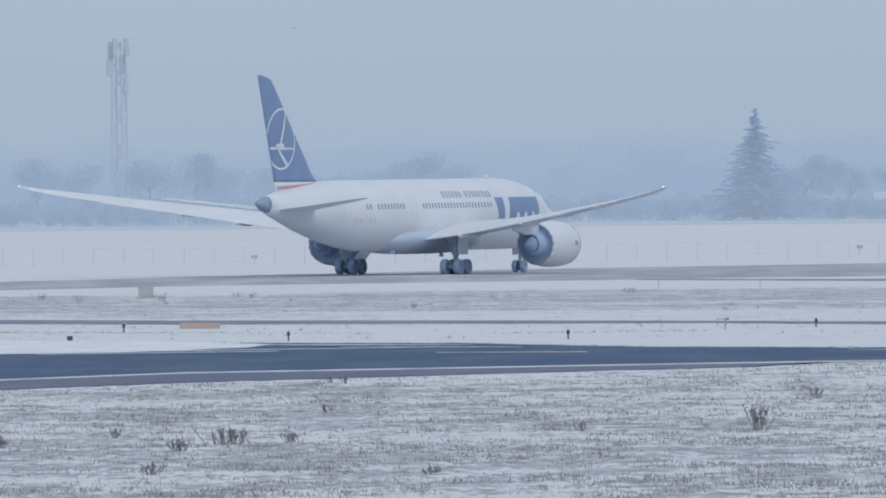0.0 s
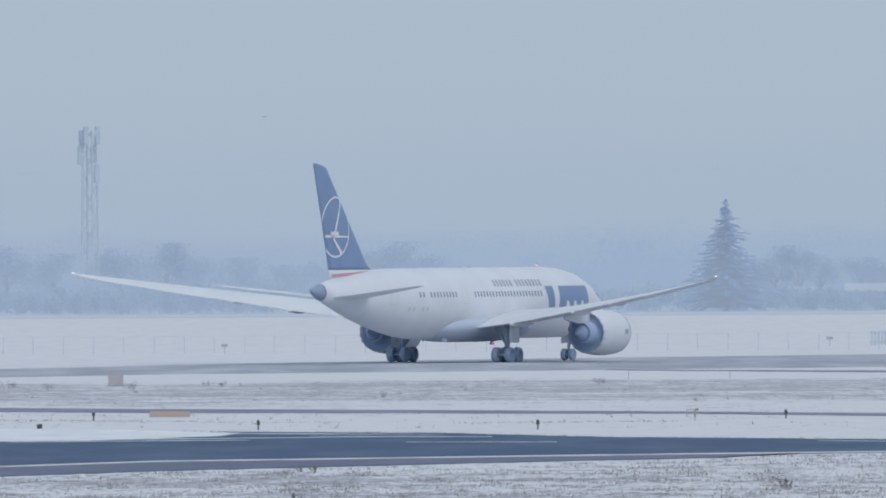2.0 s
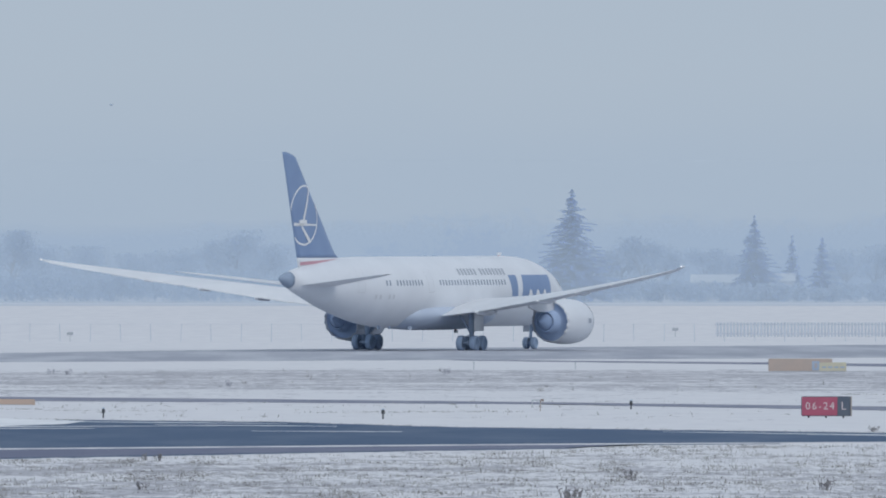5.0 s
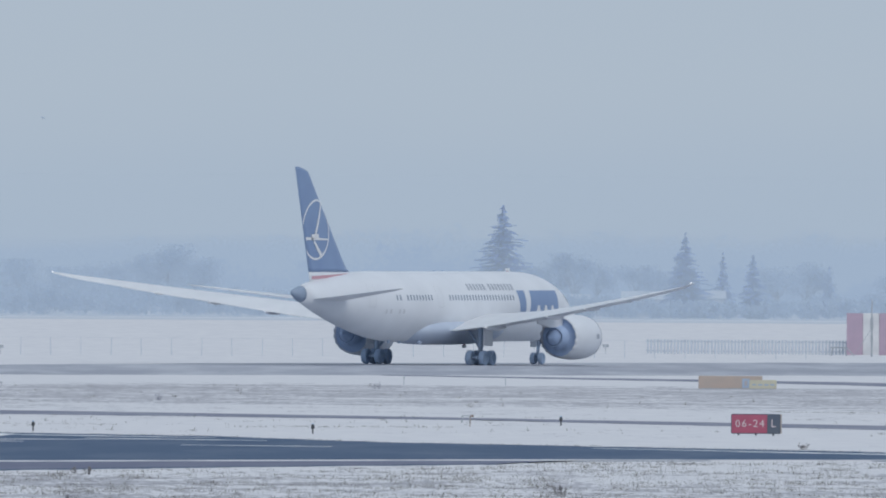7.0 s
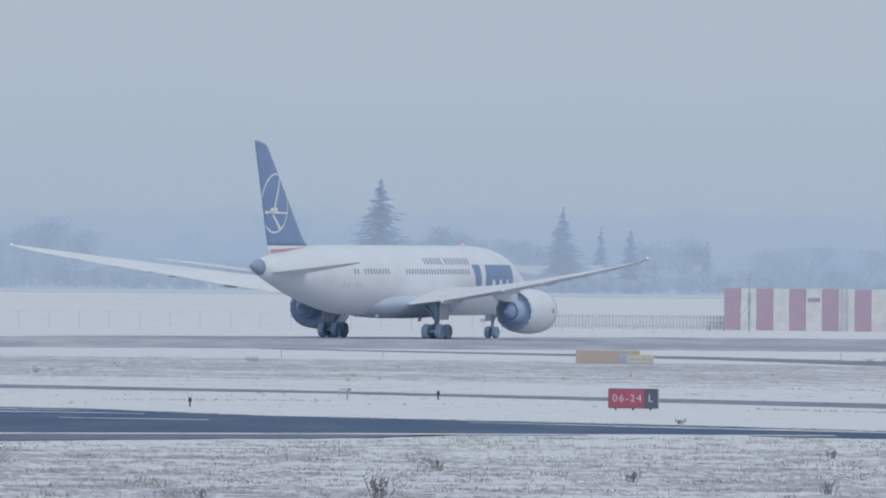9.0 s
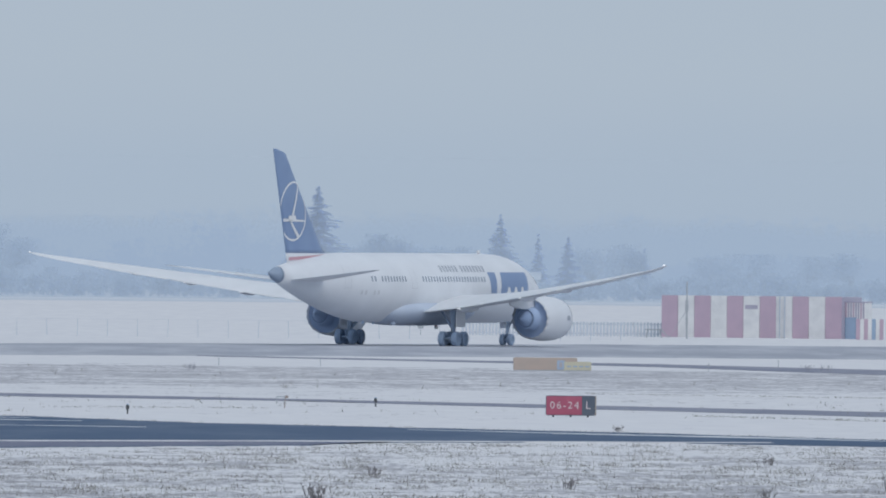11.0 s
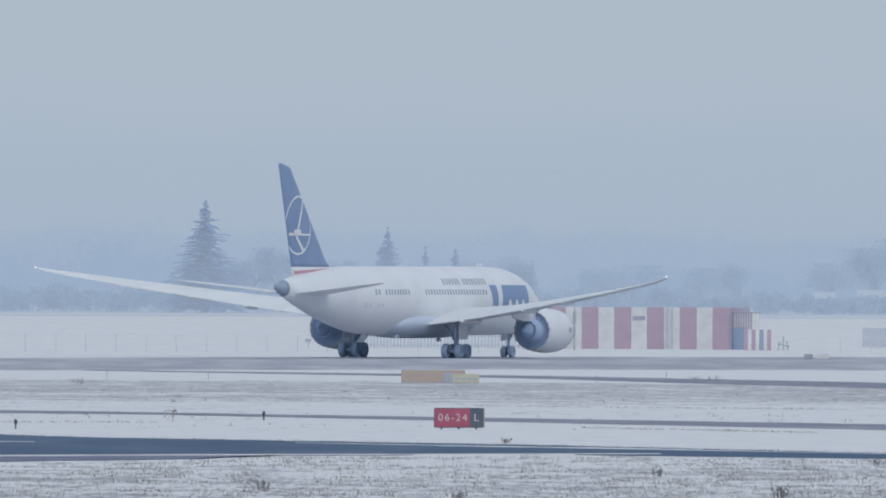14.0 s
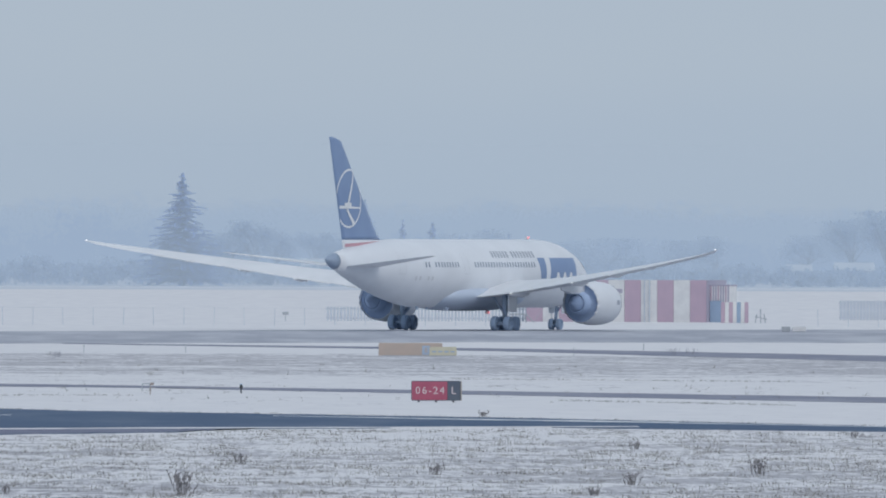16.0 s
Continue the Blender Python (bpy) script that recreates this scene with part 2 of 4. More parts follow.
def rod(a, b, r1, r2=None, seg=8, bm=None):
    """A tapered round rod from a to b."""
    a, b = Vector(a), Vector(b)
    own = bmesh.new()
    bmesh.ops.create_cone(own, cap_ends=True, segments=seg, radius1=r1, radius2=r1 if r2 is None else r2, depth=(b - a).length)
    own.transform(Matrix.Translation((a + b) / 2) @ (b - a).to_track_quat("Z", "Y").to_matrix().to_4x4())
    return merge(bm, own)


def loft(rings, cap=True):
    """Verts and faces through closed rings of equal count."""
    n, verts, faces = len(rings[0]), [], []
    for r in rings:
        verts += [tuple(p) for p in r]
    for i in range(len(rings) - 1):
        for j in range(n):
            k = (j + 1) % n
            faces.append((i * n + j, i * n + k, (i + 1) * n + k, (i + 1) * n + j))
    if cap:
        faces.append(tuple(reversed(range(n))))
        faces.append(tuple(range((len(rings) - 1) * n, len(rings) * n)))
    return verts, faces


def lathe(profile, seg=40, axis_x=0.0, axis_z=0.0, cap=False):
    """Rings round the y axis from (y, radius) pairs."""
    rings = [[(axis_x + r * math.cos(2 * math.pi * j / seg), y, axis_z + r * math.sin(2 * math.pi * j / seg)) for j in range(seg)]
             for y, r in profile]
    return loft(rings, cap)


def fixed(vf):
    bm = bmesh.new()
    vs = [bm.verts.new(v) for v in vf[0]]
    for f in vf[1]:
        bm.faces.new([vs[i] for i in f])
    return bm


# ---- the ground ----
GROUND_Y = (-400, 0, 1000, 1500, 1800, 2250, 2500, 2620, 2706, 2745, 2829, 2862, 2950, 3200, 3500, 3800, 4900)
GROUND_Z = (0, 0, 0, 0, -0.28, -0.68, -0.80, -0.69, -0.44, -0.26, -0.06, 0.03, 0.47, 1.72, 3.5, 3.85, 4.5)


def ground_z(y):
    ys = np.linspace(-28, 28, 7)
    return float(np.mean(np.interp(y + ys, GROUND_Y, GROUND_Z)))


def on_ground(u, v):
    """The place on the ground seen u to the right and v down in the reference view."""
    lo, hi = 100.0, 4800.0
    for _ in range(60):
        y = (lo + hi) / 2
        if HORIZON + F * (EYE - ground_z(y)) / y > v:
            lo = y
        else:
            hi = y
    return ((u - 784.0) / F * y, y, ground_z(y))


def make_ground():
    xs = np.concatenate([[-2500, -1200, -500, -200], np.linspace(-100, 100, 21), [200, 500, 1200, 2500]])
    ys = np.concatenate([[-400, 0, 300], np.arange(500, 3900, 12.0), np.arange(3900, 4950, 50.0)])
    verts = [(x, y, ground_z(y)) for y in ys for x in xs]
    nx = len(xs)
    faces = [(j * nx + i, j * nx + i + 1, (j + 1) * nx + i + 1, (j + 1) * nx + i) for j in range(len(ys) - 1) for i in range(nx - 1)]
    ob = new("ground", mesh_of("ground", verts, faces, SNOWY, smooth=True))
    return tagged(ob, "flat airfield under thin patchy snow with dead grass", "ground", kind="structure")


def strip(name, near, far, mat, label, category, lift, steps=60, kind="structure", ragged=0.0):
    """A paved strip between a near and a far edge, each a polyline in plan, with a thin step at its edges."""
    def along(poly, k):
        ds = [0.0]
        for p, q in zip(poly, poly[1:]):
            ds.append(ds[-1] + math.dist(p, q))
        d = k * ds[-1]
        return np.interp(d, ds, [p[0] for p in poly]), np.interp(d, ds, [p[1] for p in poly])
    verts, faces, w = [], [], 9
    for i in range(steps + 1):
        a, b = along(near, i / steps), along(far, i / steps)
        da = ragged * (noise.noise((i * 0.9, lift * 900, 0)) + 0.6 * noise.noise((i * 2.7, lift * 900, 5)))
        db = ragged * (noise.noise((i * 0.9, lift * 900, 9)) + 0.6 * noise.noise((i * 2.7, lift * 900, 14)))
        for j in range(w):
            k = j / (w - 1)
            x, y = a[0] + (b[0] - a[0]) * k, a[1] + da + (b[1] + db - a[1] - da) * k
            verts.append((x, y, ground_z(y) + lift))
    for i in range(steps):
        for j in range(w - 1):
            p = i * w + j
            faces.append((p, p + w, p + w + 1, p + 1))
    n0 = len(verts)
    edge = list(range(0, (steps + 1) * w, w))
    for p in edge:
        verts.append((verts[p][0], verts[p][1], verts[p][2] - lift - 0.05))
    for i in range(steps):
        faces.append((edge[i], n0 + i, n0 + i + 1, edge[i + 1]))
    me = mesh_of(name, verts, faces, mat, smooth=False)
    return tagged(new(name, me), label, category, kind=kind)


def make_pavements():
    make_ground()
    strip("taxiway_1", [(-51, 2462), (-35, 2540), (33, 2636), (90, 2650)], [(-57, 2640), (-37, 2709), (-4, 2786), (36, 2848), (95, 2872)],
          SLUSH, "grey taxiway with a film of slush and snow", "taxiway", 0.02, ragged=5.0)
    strip("road_1", [(-32, 1534), (-20.5, 1490), (4.2, 1445), (36, 1293)], [(-33.5, 1608), (-21.4, 1553), (6, 1462), (38, 1350)],
          ROADGREY, "narrow grey asphalt service road between snow banks", "road", 0.02, ragged=3.0)
    strip("road_2", [(0.7, 2584), (24.6, 2478), (34.9, 2380), (57, 2030)], [(0.7, 2596), (25.1, 2530), (36.4, 2482), (63, 2240)],
          ROADGREY, "thin grey asphalt road behind the boards", "road", 0.024, ragged=4.0)
    strip("runway", [(-26, 920), (-13.7, 993), (-5.1, 1026), (4, 1056), (6, 1078), (16.1, 1095), (31, 1066)],
          [(-30, 1318), (-17.6, 1283), (-6.3, 1256), (0.3, 1212), (6.6, 1193), (17, 1161), (32, 1093)],
          ASPHALT, "dark wet asphalt runway cleared of snow", "runway", 0.02, steps=90, ragged=4.0)
    strip("runway_shoulder", [(-26, 926), (-13.7, 996), (-5.1, 1029), (4, 1058)], [(-26, 972), (-14.4, 1043), (2.2, 1073), (6, 1077)],
          SHOULDER, "lighter dry asphalt shoulder beside the runway line", "runway", 0.024, ragged=1.5)
    strip("runway_line", [(-26, 975), (-14.4, 1046), (2.2, 1075), (20, 1098)], [(-26, 985), (-14.4, 1054), (2.2, 1083), (20, 1103)],
          MARK, "worn white edge line along the runway", "marking", 0.026)
    strip("snow_bank", [(-32, 1196), (-19.2, 1203), (-14.5, 1236)], [(-32, 1330), (-19.0, 1300), (-14.0, 1262)],
          SNOWPATCH, "snow bank drifted over the far edge of the asphalt", "snow", 0.028, steps=40, ragged=4.0)
    for i, (xa, xb, ya, yb, w) in enumerate([(-26, -8.5, 1205, 1222, 4), (-16, -6, 1262, 1240, 5), (-22, -13, 1196, 1200, 3), (-7, -1.5, 1178, 1172, 2),
                                             (8, 30, 1172, 1098, 5), (13, 22, 1150, 1132, 4), (-11, -4, 1230, 1217, 3)]):
        k = (xa + xb) / 2
        strip("snow_drift", [(xa, ya - 0.3), (k, (ya + yb) / 2 - w / 2), (xb, yb - 0.3)], [(xa, ya + 0.3), (k, (ya + yb) / 2 + w / 2), (xb, yb + 0.3)],
              SNOWPATCH, "thin streak of drifted snow on the asphalt", "snow", 0.03 + 0.001 * i, steps=24, ragged=1.0)


# ---- the airliner: x to its right, y to its nose, z up from the taxiway, midway between the main wheels ----
def lerp(x, xs, ys):
    return float(np.interp(x, xs, ys))


def body_ring(y):
    """Centre height, half width and half height of the fuselage."""
    if y > 17.0:
        s = min(1.0, (y - 17.0) / 10.95)
        k = math.sqrt(max(0.0, 1 - s ** 2.2))
        return 5.0 - 1.05 * s ** 2, 2.88 * max(0.03, k), 3.02 * max(0.03, k ** 1.05)
    if y > -8.0:
        return 5.0, 2.88, 3.02
    s = (-8.0 - y) / 19.4
    top = 8.02 - 1.38 * max(0.0, s - 0.25) ** 2 / 0.5625
    low = 1.98 + 3.62 * (s ** 1.55)
    return (top + low) / 2, 2.88 - 2.42 * s ** 1.7, (top - low) / 2


def skin(y, z, side=1, off=0.012):
    c, w, h = body_ring(y)
    k = max(-0.999, min(0.999, (z - c) / h))
    return (side * (w * math.sqrt(1 - k * k) + off), y, z)


def decal(points, side=1, off=0.014, cols=8, rows=6):
    """A thin sheet on the fuselage over a quad of (y, z) corners: low aft, low fore, high fore, high aft."""
    a, b, c, d = points
    verts, faces = [], []
    for i in range(rows + 1):
        for j in range(cols + 1):
            s, t = j / cols, i / rows
            y = (a[0] * (1 - s) + b[0] * s) * (1 - t) + (d[0] * (1 - s) + c[0] * s) * t
            z = (a[1] * (1 - s) + b[1] * s) * (1 - t) + (d[1] * (1 - s) + c[1] * s) * t
            verts.append(skin(y, z, side, off))
    for i in range(rows):
        for j in range(cols):
            p = i * (cols + 1) + j
            f = (p, p + 1, p + cols + 2, p + cols + 1)
            faces.append(f if side > 0 else f[::-1])
    return verts, faces


def airfoil(le, te, thick, z_le, z_te, x, n=9):
    """A closed wing section at the span x, from leading to trailing edge."""
    up, low = [], []
    for i in range(n + 1):
        s = (1 - math.cos(math.pi * i / n)) / 2
        y, zc = le + (te - le) * s, z_le + (z_te - z_le) * s
        th = thick * 4.2 * (0.30 * math.sqrt(s) - 0.13 * s - 0.35 * s * s + 0.285 * s ** 3 - 0.105 * s ** 4) / 0.5
        up.append((x, y, zc + th * 0.6 + 0.012))
        low.append((x, y, zc - th * 0.45 - 0.012))
    return up + low[::-1]


WING_X = (1.5, 2.9, 6.0, 9.6, 14.0, 20.0, 25.0, 27.6, 29.0, 30.06)
WING_LE = (10.0, 9.0, 6.95, 4.6, 1.6, -2.7, -6.5, -8.7, -10.3, -11.8)
WING_TE = (-1.9, -2.1, -2.5, -3.1, -4.9, -7.7, -10.1, -11.4, -12.0, -12.4)
WING_Z = (2.75, 2.95, 3.35, 3.87, 4.56, 5.54, 6.38, 6.84, 7.14, 7.45)


def wing_at(x):
    return lerp(x, WING_X, WING_LE), lerp(x, WING_X, WING_TE), lerp(x, WING_X, WING_Z)


def wheel_mesh(radius, width):
    """A tyre with rounded shoulders and a dished steel hub, turning round x."""
    prof = [(-0.5, 0.55), (-0.5, 0.86), (-0.40, 0.97), (-0.2, 1.0), (0.2, 1.0), (0.40, 0.97), (0.5, 0.86), (0.5, 0.55)]
    seg = 28
    verts, faces, ids = [], [], []
    for x, r in prof + [(0.28, 0.5), (0.30, 0.2), (0.38, 0.12), (-0.38, 0.12), (-0.30, 0.2), (-0.28, 0.5)]:
        for j in range(seg):
            a = 2 * math.pi * j / seg
            verts.append((x * width, r * radius * math.cos(a), r * radius * math.sin(a)))
    n = len(prof) + 6
    for i in range(n):
        k = (i + 1) % n
        for j in range(seg):
            faces.append((i * seg + j, i * seg + (j + 1) % seg, k * seg + (j + 1) % seg, k * seg + j))
            ids.append(0 if i < len(prof) - 1 else 1)
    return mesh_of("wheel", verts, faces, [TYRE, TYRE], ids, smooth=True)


def ellipse_band(points_of, width, n=48):
    """A closed ribbon along a curve of (y, z) points on the fin's side."""
    verts, faces = [], []
    for i in range(n):
        a = 2 * math.pi * i / n
        for w in (-width / 2, width / 2):
            verts.append(points_of(a, w))
    for i in range(n):
        k = (i + 1) % n
        faces.append((2 * i, 2 * i + 1, 2 * k + 1, 2 * k))
    return verts, faces


WHEELS, BEACONS = [], []


def make_airliner():
    jet = tagged(new("airliner"), "white twin-engine airliner with a blue tail fin on the taxiway", "airliner")
    jet.empty_display_size = 3.0
    seg = 48
    ys = [27.94, 27.9, 27.75, 27.5, 27.1, 26.5, 25.7, 24.7, 23.5, 22, 20.5, 19, 17] + list(np.linspace(15, -8, 12)) + list(np.linspace(-9.5, -26.6, 14))
    rings = []
    for y in ys:
        c, w, h = body_ring(y)
        rings.append([(w * math.cos(2 * math.pi * j / seg), y, c + h * math.sin(2 * math.pi * j / seg)) for j in range(seg)])
    fus = part("fuselage", fixed(loft(rings)), WHITE, jet, "glossy white fuselage", smooth=True)
    # the tail cone with the exhaust of the auxiliary unit
    cone = []
    for y, k in ((-26.62, 1.0), (-27.1, 0.83), (-27.6, 0.62), (-28.05, 0.40), (-28.35, 0.22), (-28.42, 0.08)):
        c, w, h = body_ring(-26.6)
        cone.append([(w * k * math.cos(2 * math.pi * j / 24), y, c + 0.16 * (1 - k) + h * k * math.sin(2 * math.pi * j / 24)) for j in range(24)])
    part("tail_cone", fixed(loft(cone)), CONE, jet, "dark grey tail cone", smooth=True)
    # the belly fairing between the wings
    belly = []
    for y in np.linspace(12.5, -8.5, 15):
        s = math.sqrt(max(0.0, 1 - ((y - 2.0) / 10.52) ** 4))
        belly.append([(3.05 * s * math.cos(2 * math.pi * j / 32), y, 3.05 + 1.33 * max(0.02, s) * math.sin(2 * math.pi * j / 32)) for j in range(32)])
    part("belly_fairing", fixed(loft(belly)), UNDER, jet, "belly fairing with its shade put into a blue-grey", smooth=True)
    # wings
    for side in (1, -1):
        rings = []
        for x in np.concatenate([np.linspace(1.5, 9.6, 6), np.linspace(12, 27.6, 9), [28.3, 29.0, 29.6, 30.06]]):
            le, te, z = wing_at(x)
            ch = le - te
            rings.append(airfoil(le, te, (0.125 - 0.0012 * x) * ch, z + 0.10 * ch * (1 - x / 60), z, side * x))
        wing = part("wing", fixed(loft(rings)), WING, jet, "light grey swept wing with a raked tip", smooth=True)
        for x, ln, r in ((6.6, 4.2, 0.33), (13.2, 3.6, 0.27), (17.6, 3.0, 0.22), (21.8, 2.4, 0.17)):
            le, te, z = wing_at(x)
            prof = [(te - 0.55, 0.03), (te - 0.2, r * 0.5), (te + ln * 0.3, r * 0.95), (te + ln * 0.6, r), (te + ln, 0.04)]
            part("flap_fairing", fixed(lathe(prof, 14, side * x, z - r * 0.55 + 0.05, True)), WING, wing, smooth=True)
        # flap and aileron lines: a row of panels a little proud of the trailing edge
        for xa, xb in ((3.4, 9.0), (10.4, 18.8), (19.1, 24.5)):
            rr = []
            for x in (xa, (xa + xb) / 2, xb):
                le, te, z = wing_at(x)
                rr.append(airfoil(te + 1.6, te - 0.14, 0.12, z + 0.15, z - 0.05, side * x, 5))
            part("flap", fixed(loft(rr)), WING, wing, smooth=True)
        bm = bmesh.new()
        bmesh.ops.create_uvsphere(bm, u_segments=12, v_segments=8, radius=0.07)
        bm.transform(Matrix.Translation((side * 29.95, -12.3, 7.50)) @ Matrix.Diagonal((1, 1.6, 0.8, 1)))
        part("tip_light", bm, LAMPGLASS, wing, "small clear wing tip light", smooth=True)
        # tailplane
        rings = []
        for x in np.linspace(0.3, 9.9, 8):
            le, te = lerp(x, (0.3, 9.2, 9.9), (-19.6, -26.3, -27.2)), lerp(x, (0.3, 9.9), (-25.4, -28.1))
            z = 5.55 + 0.115 * x
            rings.append(airfoil(le, te, 0.062 * (le - te), z - 0.02 * (le - te), z, side * x, 7))
        part("tailplane", fixed(loft(rings)), WING, jet, "light grey swept tailplane", smooth=True)
        # engine
        ex, ez = side * 9.75, 2.52
        seg = 60
        outer = [(10.75, 1.52), (10.82, 1.60), (10.78, 1.68), (10.5, 1.78), (9.8, 1.88), (8.8, 1.93), (7.6, 1.92), (6.4, 1.83), (5.75, 1.77)]
        rings = [[(ex + r * math.cos(2 * math.pi * j / seg), y, ez + r * math.sin(2 * math.pi * j / seg)) for j in range(seg)] for y, r in outer]
        def teeth(j):
            return 0.28 * abs(((j * 18 / seg) % 1.0) - 0.5) * 2
        rings.append([(ex + 1.67 * math.cos(2 * math.pi * j / seg), 5.18 + teeth(j), ez + 1.67 * math.sin(2 * math.pi * j / seg)) for j in range(seg)])
        rings.append([(ex + 1.63 * math.cos(2 * math.pi * j / seg), 5.20 + teeth(j), ez + 1.67 * math.sin(2 * math.pi * j / seg)) for j in range(seg)])
        rings.append([(ex + 1.60 * math.cos(2 * math.pi * j / seg), 6.4, ez + 1.60 * math.sin(2 * math.pi * j / seg)) for j in range(seg)])
        eng = part("engine", fixed(loft(rings, False)), WHITE, jet, "white engine nacelle with a toothed rear edge", smooth=True)
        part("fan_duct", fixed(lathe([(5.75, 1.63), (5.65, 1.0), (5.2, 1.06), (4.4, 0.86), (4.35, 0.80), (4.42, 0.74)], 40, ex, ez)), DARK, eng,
             "exhaust duct painted pale blue for haze", smooth=True)
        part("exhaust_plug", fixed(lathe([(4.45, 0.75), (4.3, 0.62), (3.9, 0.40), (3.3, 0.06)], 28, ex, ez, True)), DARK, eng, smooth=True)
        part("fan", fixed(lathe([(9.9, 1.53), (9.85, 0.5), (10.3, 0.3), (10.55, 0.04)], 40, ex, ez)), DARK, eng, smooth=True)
        part("nacelle_lip", fixed(lathe([(10.6, 1.53), (10.76, 1.53), (10.83, 1.60), (10.79, 1.69), (10.55, 1.785)], 48, ex, ez)), STEEL, eng, smooth=True)
        py = []
        for y, zt, zb, w in ((9.3, 4.35, 4.2, 0.05), (7.8, 4.55, 3.9, 0.24), (5.5, 4.5, 3.4, 0.28), (3.2, 4.35, 3.35, 0.24), (1.0, 4.1, 3.7, 0.06)):
            py.append([(ex - w, y, zb), (ex + w, y, zb), (ex + w, y, zt), (ex - w, y, zt)])
        part("pylon", fixed(loft(py)), WING, eng)
        if side > 0:
            vs, fs = [], []
            for i in range(5):
                a = radians(6 - 3 * i)
                for y in (9.75, 9.15):
                    vs.append((ex + 1.93 * math.cos(a), y, ez + 0.1 + 1.93 * math.sin(a)))
            fs = [(2 * i, 2 * i + 1, 2 * i + 3, 2 * i + 2) for i in range(4)]
            part("marking_bar", (vs, fs), LETTER, eng, "small grey marking")
    # fin: white root, red stripe, blue upper part with a white emblem
    def fin_le(z):
        return lerp(z, (7.3, 7.75, 8.4, 16.45, 16.65, 16.9), (-14.2, -16.3, -17.6, -25.4, -26.0, -27.3))
    def fin_te(z):
        return lerp(z, (6.6, 16.9), (-24.5, -28.05))
    def fin_ring(z):
        le, te = fin_le(z), fin_te(z)
        th = 0.045 * (le - te)
        pts = []
        for s, k in ((0, 0), (0.04, 0.5), (0.15, 0.85), (0.35, 1.0), (0.65, 0.75), (0.9, 0.3), (1.0, 0.06)):
            pts.append((th * k, le + (te - le) * s, z))
        return pts + [(-p[0], p[1], z) for p in pts[-1:0:-1]]
    def fin_skin(y, z, off=0.02):
        le, te = fin_le(z), fin_te(z)
        s = max(0.0, min(1.0, (le - y) / (le - te)))
        return (0.045 * (le - te) * lerp(s, (0, 0.04, 0.15, 0.35, 0.65, 0.9, 1), (0, 0.5, 0.85, 1.0, 0.75, 0.3, 0.06)) + off, y, z)
    fin = part("tail_fin", fixed(loft([fin_ring(z) for z in (7.95, 8.3, 9, 10, 11, 12, 13, 14, 15, 15.8, 16.45, 16.65, 16.9)])), NAVY, jet,
               "deep blue tail fin", smooth=True)
    part("fin_root", fixed(loft([fin_ring(z) for z in (6.5, 7.0, 7.3, 7.6, 7.94)])), WHITE, fin, "white fin root", smooth=True)
    vs, fs = [], []
    for i in range(15):
        s = i / 14
        for z in (7.30 + 0.38 * s, 7.58 + 0.30 * s):
            y = -24.5 + 7.6 * s
            vs.append(fin_skin(y, z, 0.03))
    fs = [(2 * i, 2 * i + 2, 2 * i + 3, 2 * i + 1) for i in range(14)]
    part("stripe", (vs, fs), RED, fin, "red stripe on the fin root")
    cy, cz, ry, rz = -23.95, 11.55, 2.45, 2.5
    part("emblem_ring", ellipse_band(lambda a, w: fin_skin(max(fin_te(cz + (rz + w) * math.sin(a)) + 0.05, min(fin_le(cz + (rz + w) * math.sin(a)) - 0.05,
         cy + (ry + w) * math.cos(a))), cz + (rz + w) * math.sin(a)), 0.17), LOGO, fin, "white emblem ring")
    def bar(a, b, w1, w2):
        a, b = [(cy + (q[0] + 23.2) * 0.88, q[1]) for q in (a, b)]
        vs = []
        for i in range(9):
            s = i / 8
            y, z = a[0] + (b[0] - a[0]) * s, a[1] + (b[1] - a[1]) * s
            dy, dz = b[0] - a[0], b[1] - a[1]
            k = (w1 + (w2 - w1) * s) / 2 / math.hypot(dy, dz)
            vs += [fin_skin(y - dz * k, z + dy * k, 0.03), fin_skin(y + dz * k, z - dy * k, 0.03)]
        return vs, [(2 * i, 2 * i + 1, 2 * i + 3, 2 * i + 2) for i in range(8)]
    for a, b, w1, w2 in (((-22.2, 13.75), (-23.5, 10.9), 0.22, 0.34), ((-25.25, 10.78), (-20.5, 10.72), 0.26, 0.12),
                         ((-24.2, 10.9), (-22.7, 10.98), 0.5, 0.4), ((-23.7, 10.6), (-22.1, 9.35), 0.22, 0.4)):
        part("emblem_bar", bar(a, b, w1, w2), LOGO, fin)
    # cabin windows, doors, lettering, and the blue blocks by the nose
    for y0, n in ((-12.55, 2), (-10.6, 9), (-2.0, 23)):
        for i in range(n):
            y = y0 + 0.6 * i
            part("cabin_window", decal([(y, 5.58), (y + 0.29, 5.58), (y + 0.29, 6.03), (y, 6.03)], 1, cols=1, rows=2), GLASS, fus)
    for y, h in ((-17.2, 1.9), (-4.4, 1.9), (21.6, 1.95)):
        for p in ([(y, 5.0), (y + 0.05, 5.0), (y + 0.05, 5.0 + h), (y, 5.0 + h)], [(y + 1.05, 5.0), (y + 1.1, 5.0), (y + 1.1, 5.0 + h), (y + 1.05, 5.0 + h)],
                  [(y, 4.97), (y + 1.1, 4.97), (y + 1.1, 5.02), (y, 5.02)]):
            part("door_seam", decal(p, 1, cols=2, rows=4), SEAM, fus)
    y = 2.45
    for word in (6, 8):
        for i in range(word):
            w = 0.4
            part("lettering_bar", decal([(y, 6.44), (y + w, 6.44), (y + w + 0.05, 6.98), (y + 0.05, 6.98)], 1, cols=1, rows=2), LETTER, fus)
            y += 0.66
        y += 0.55
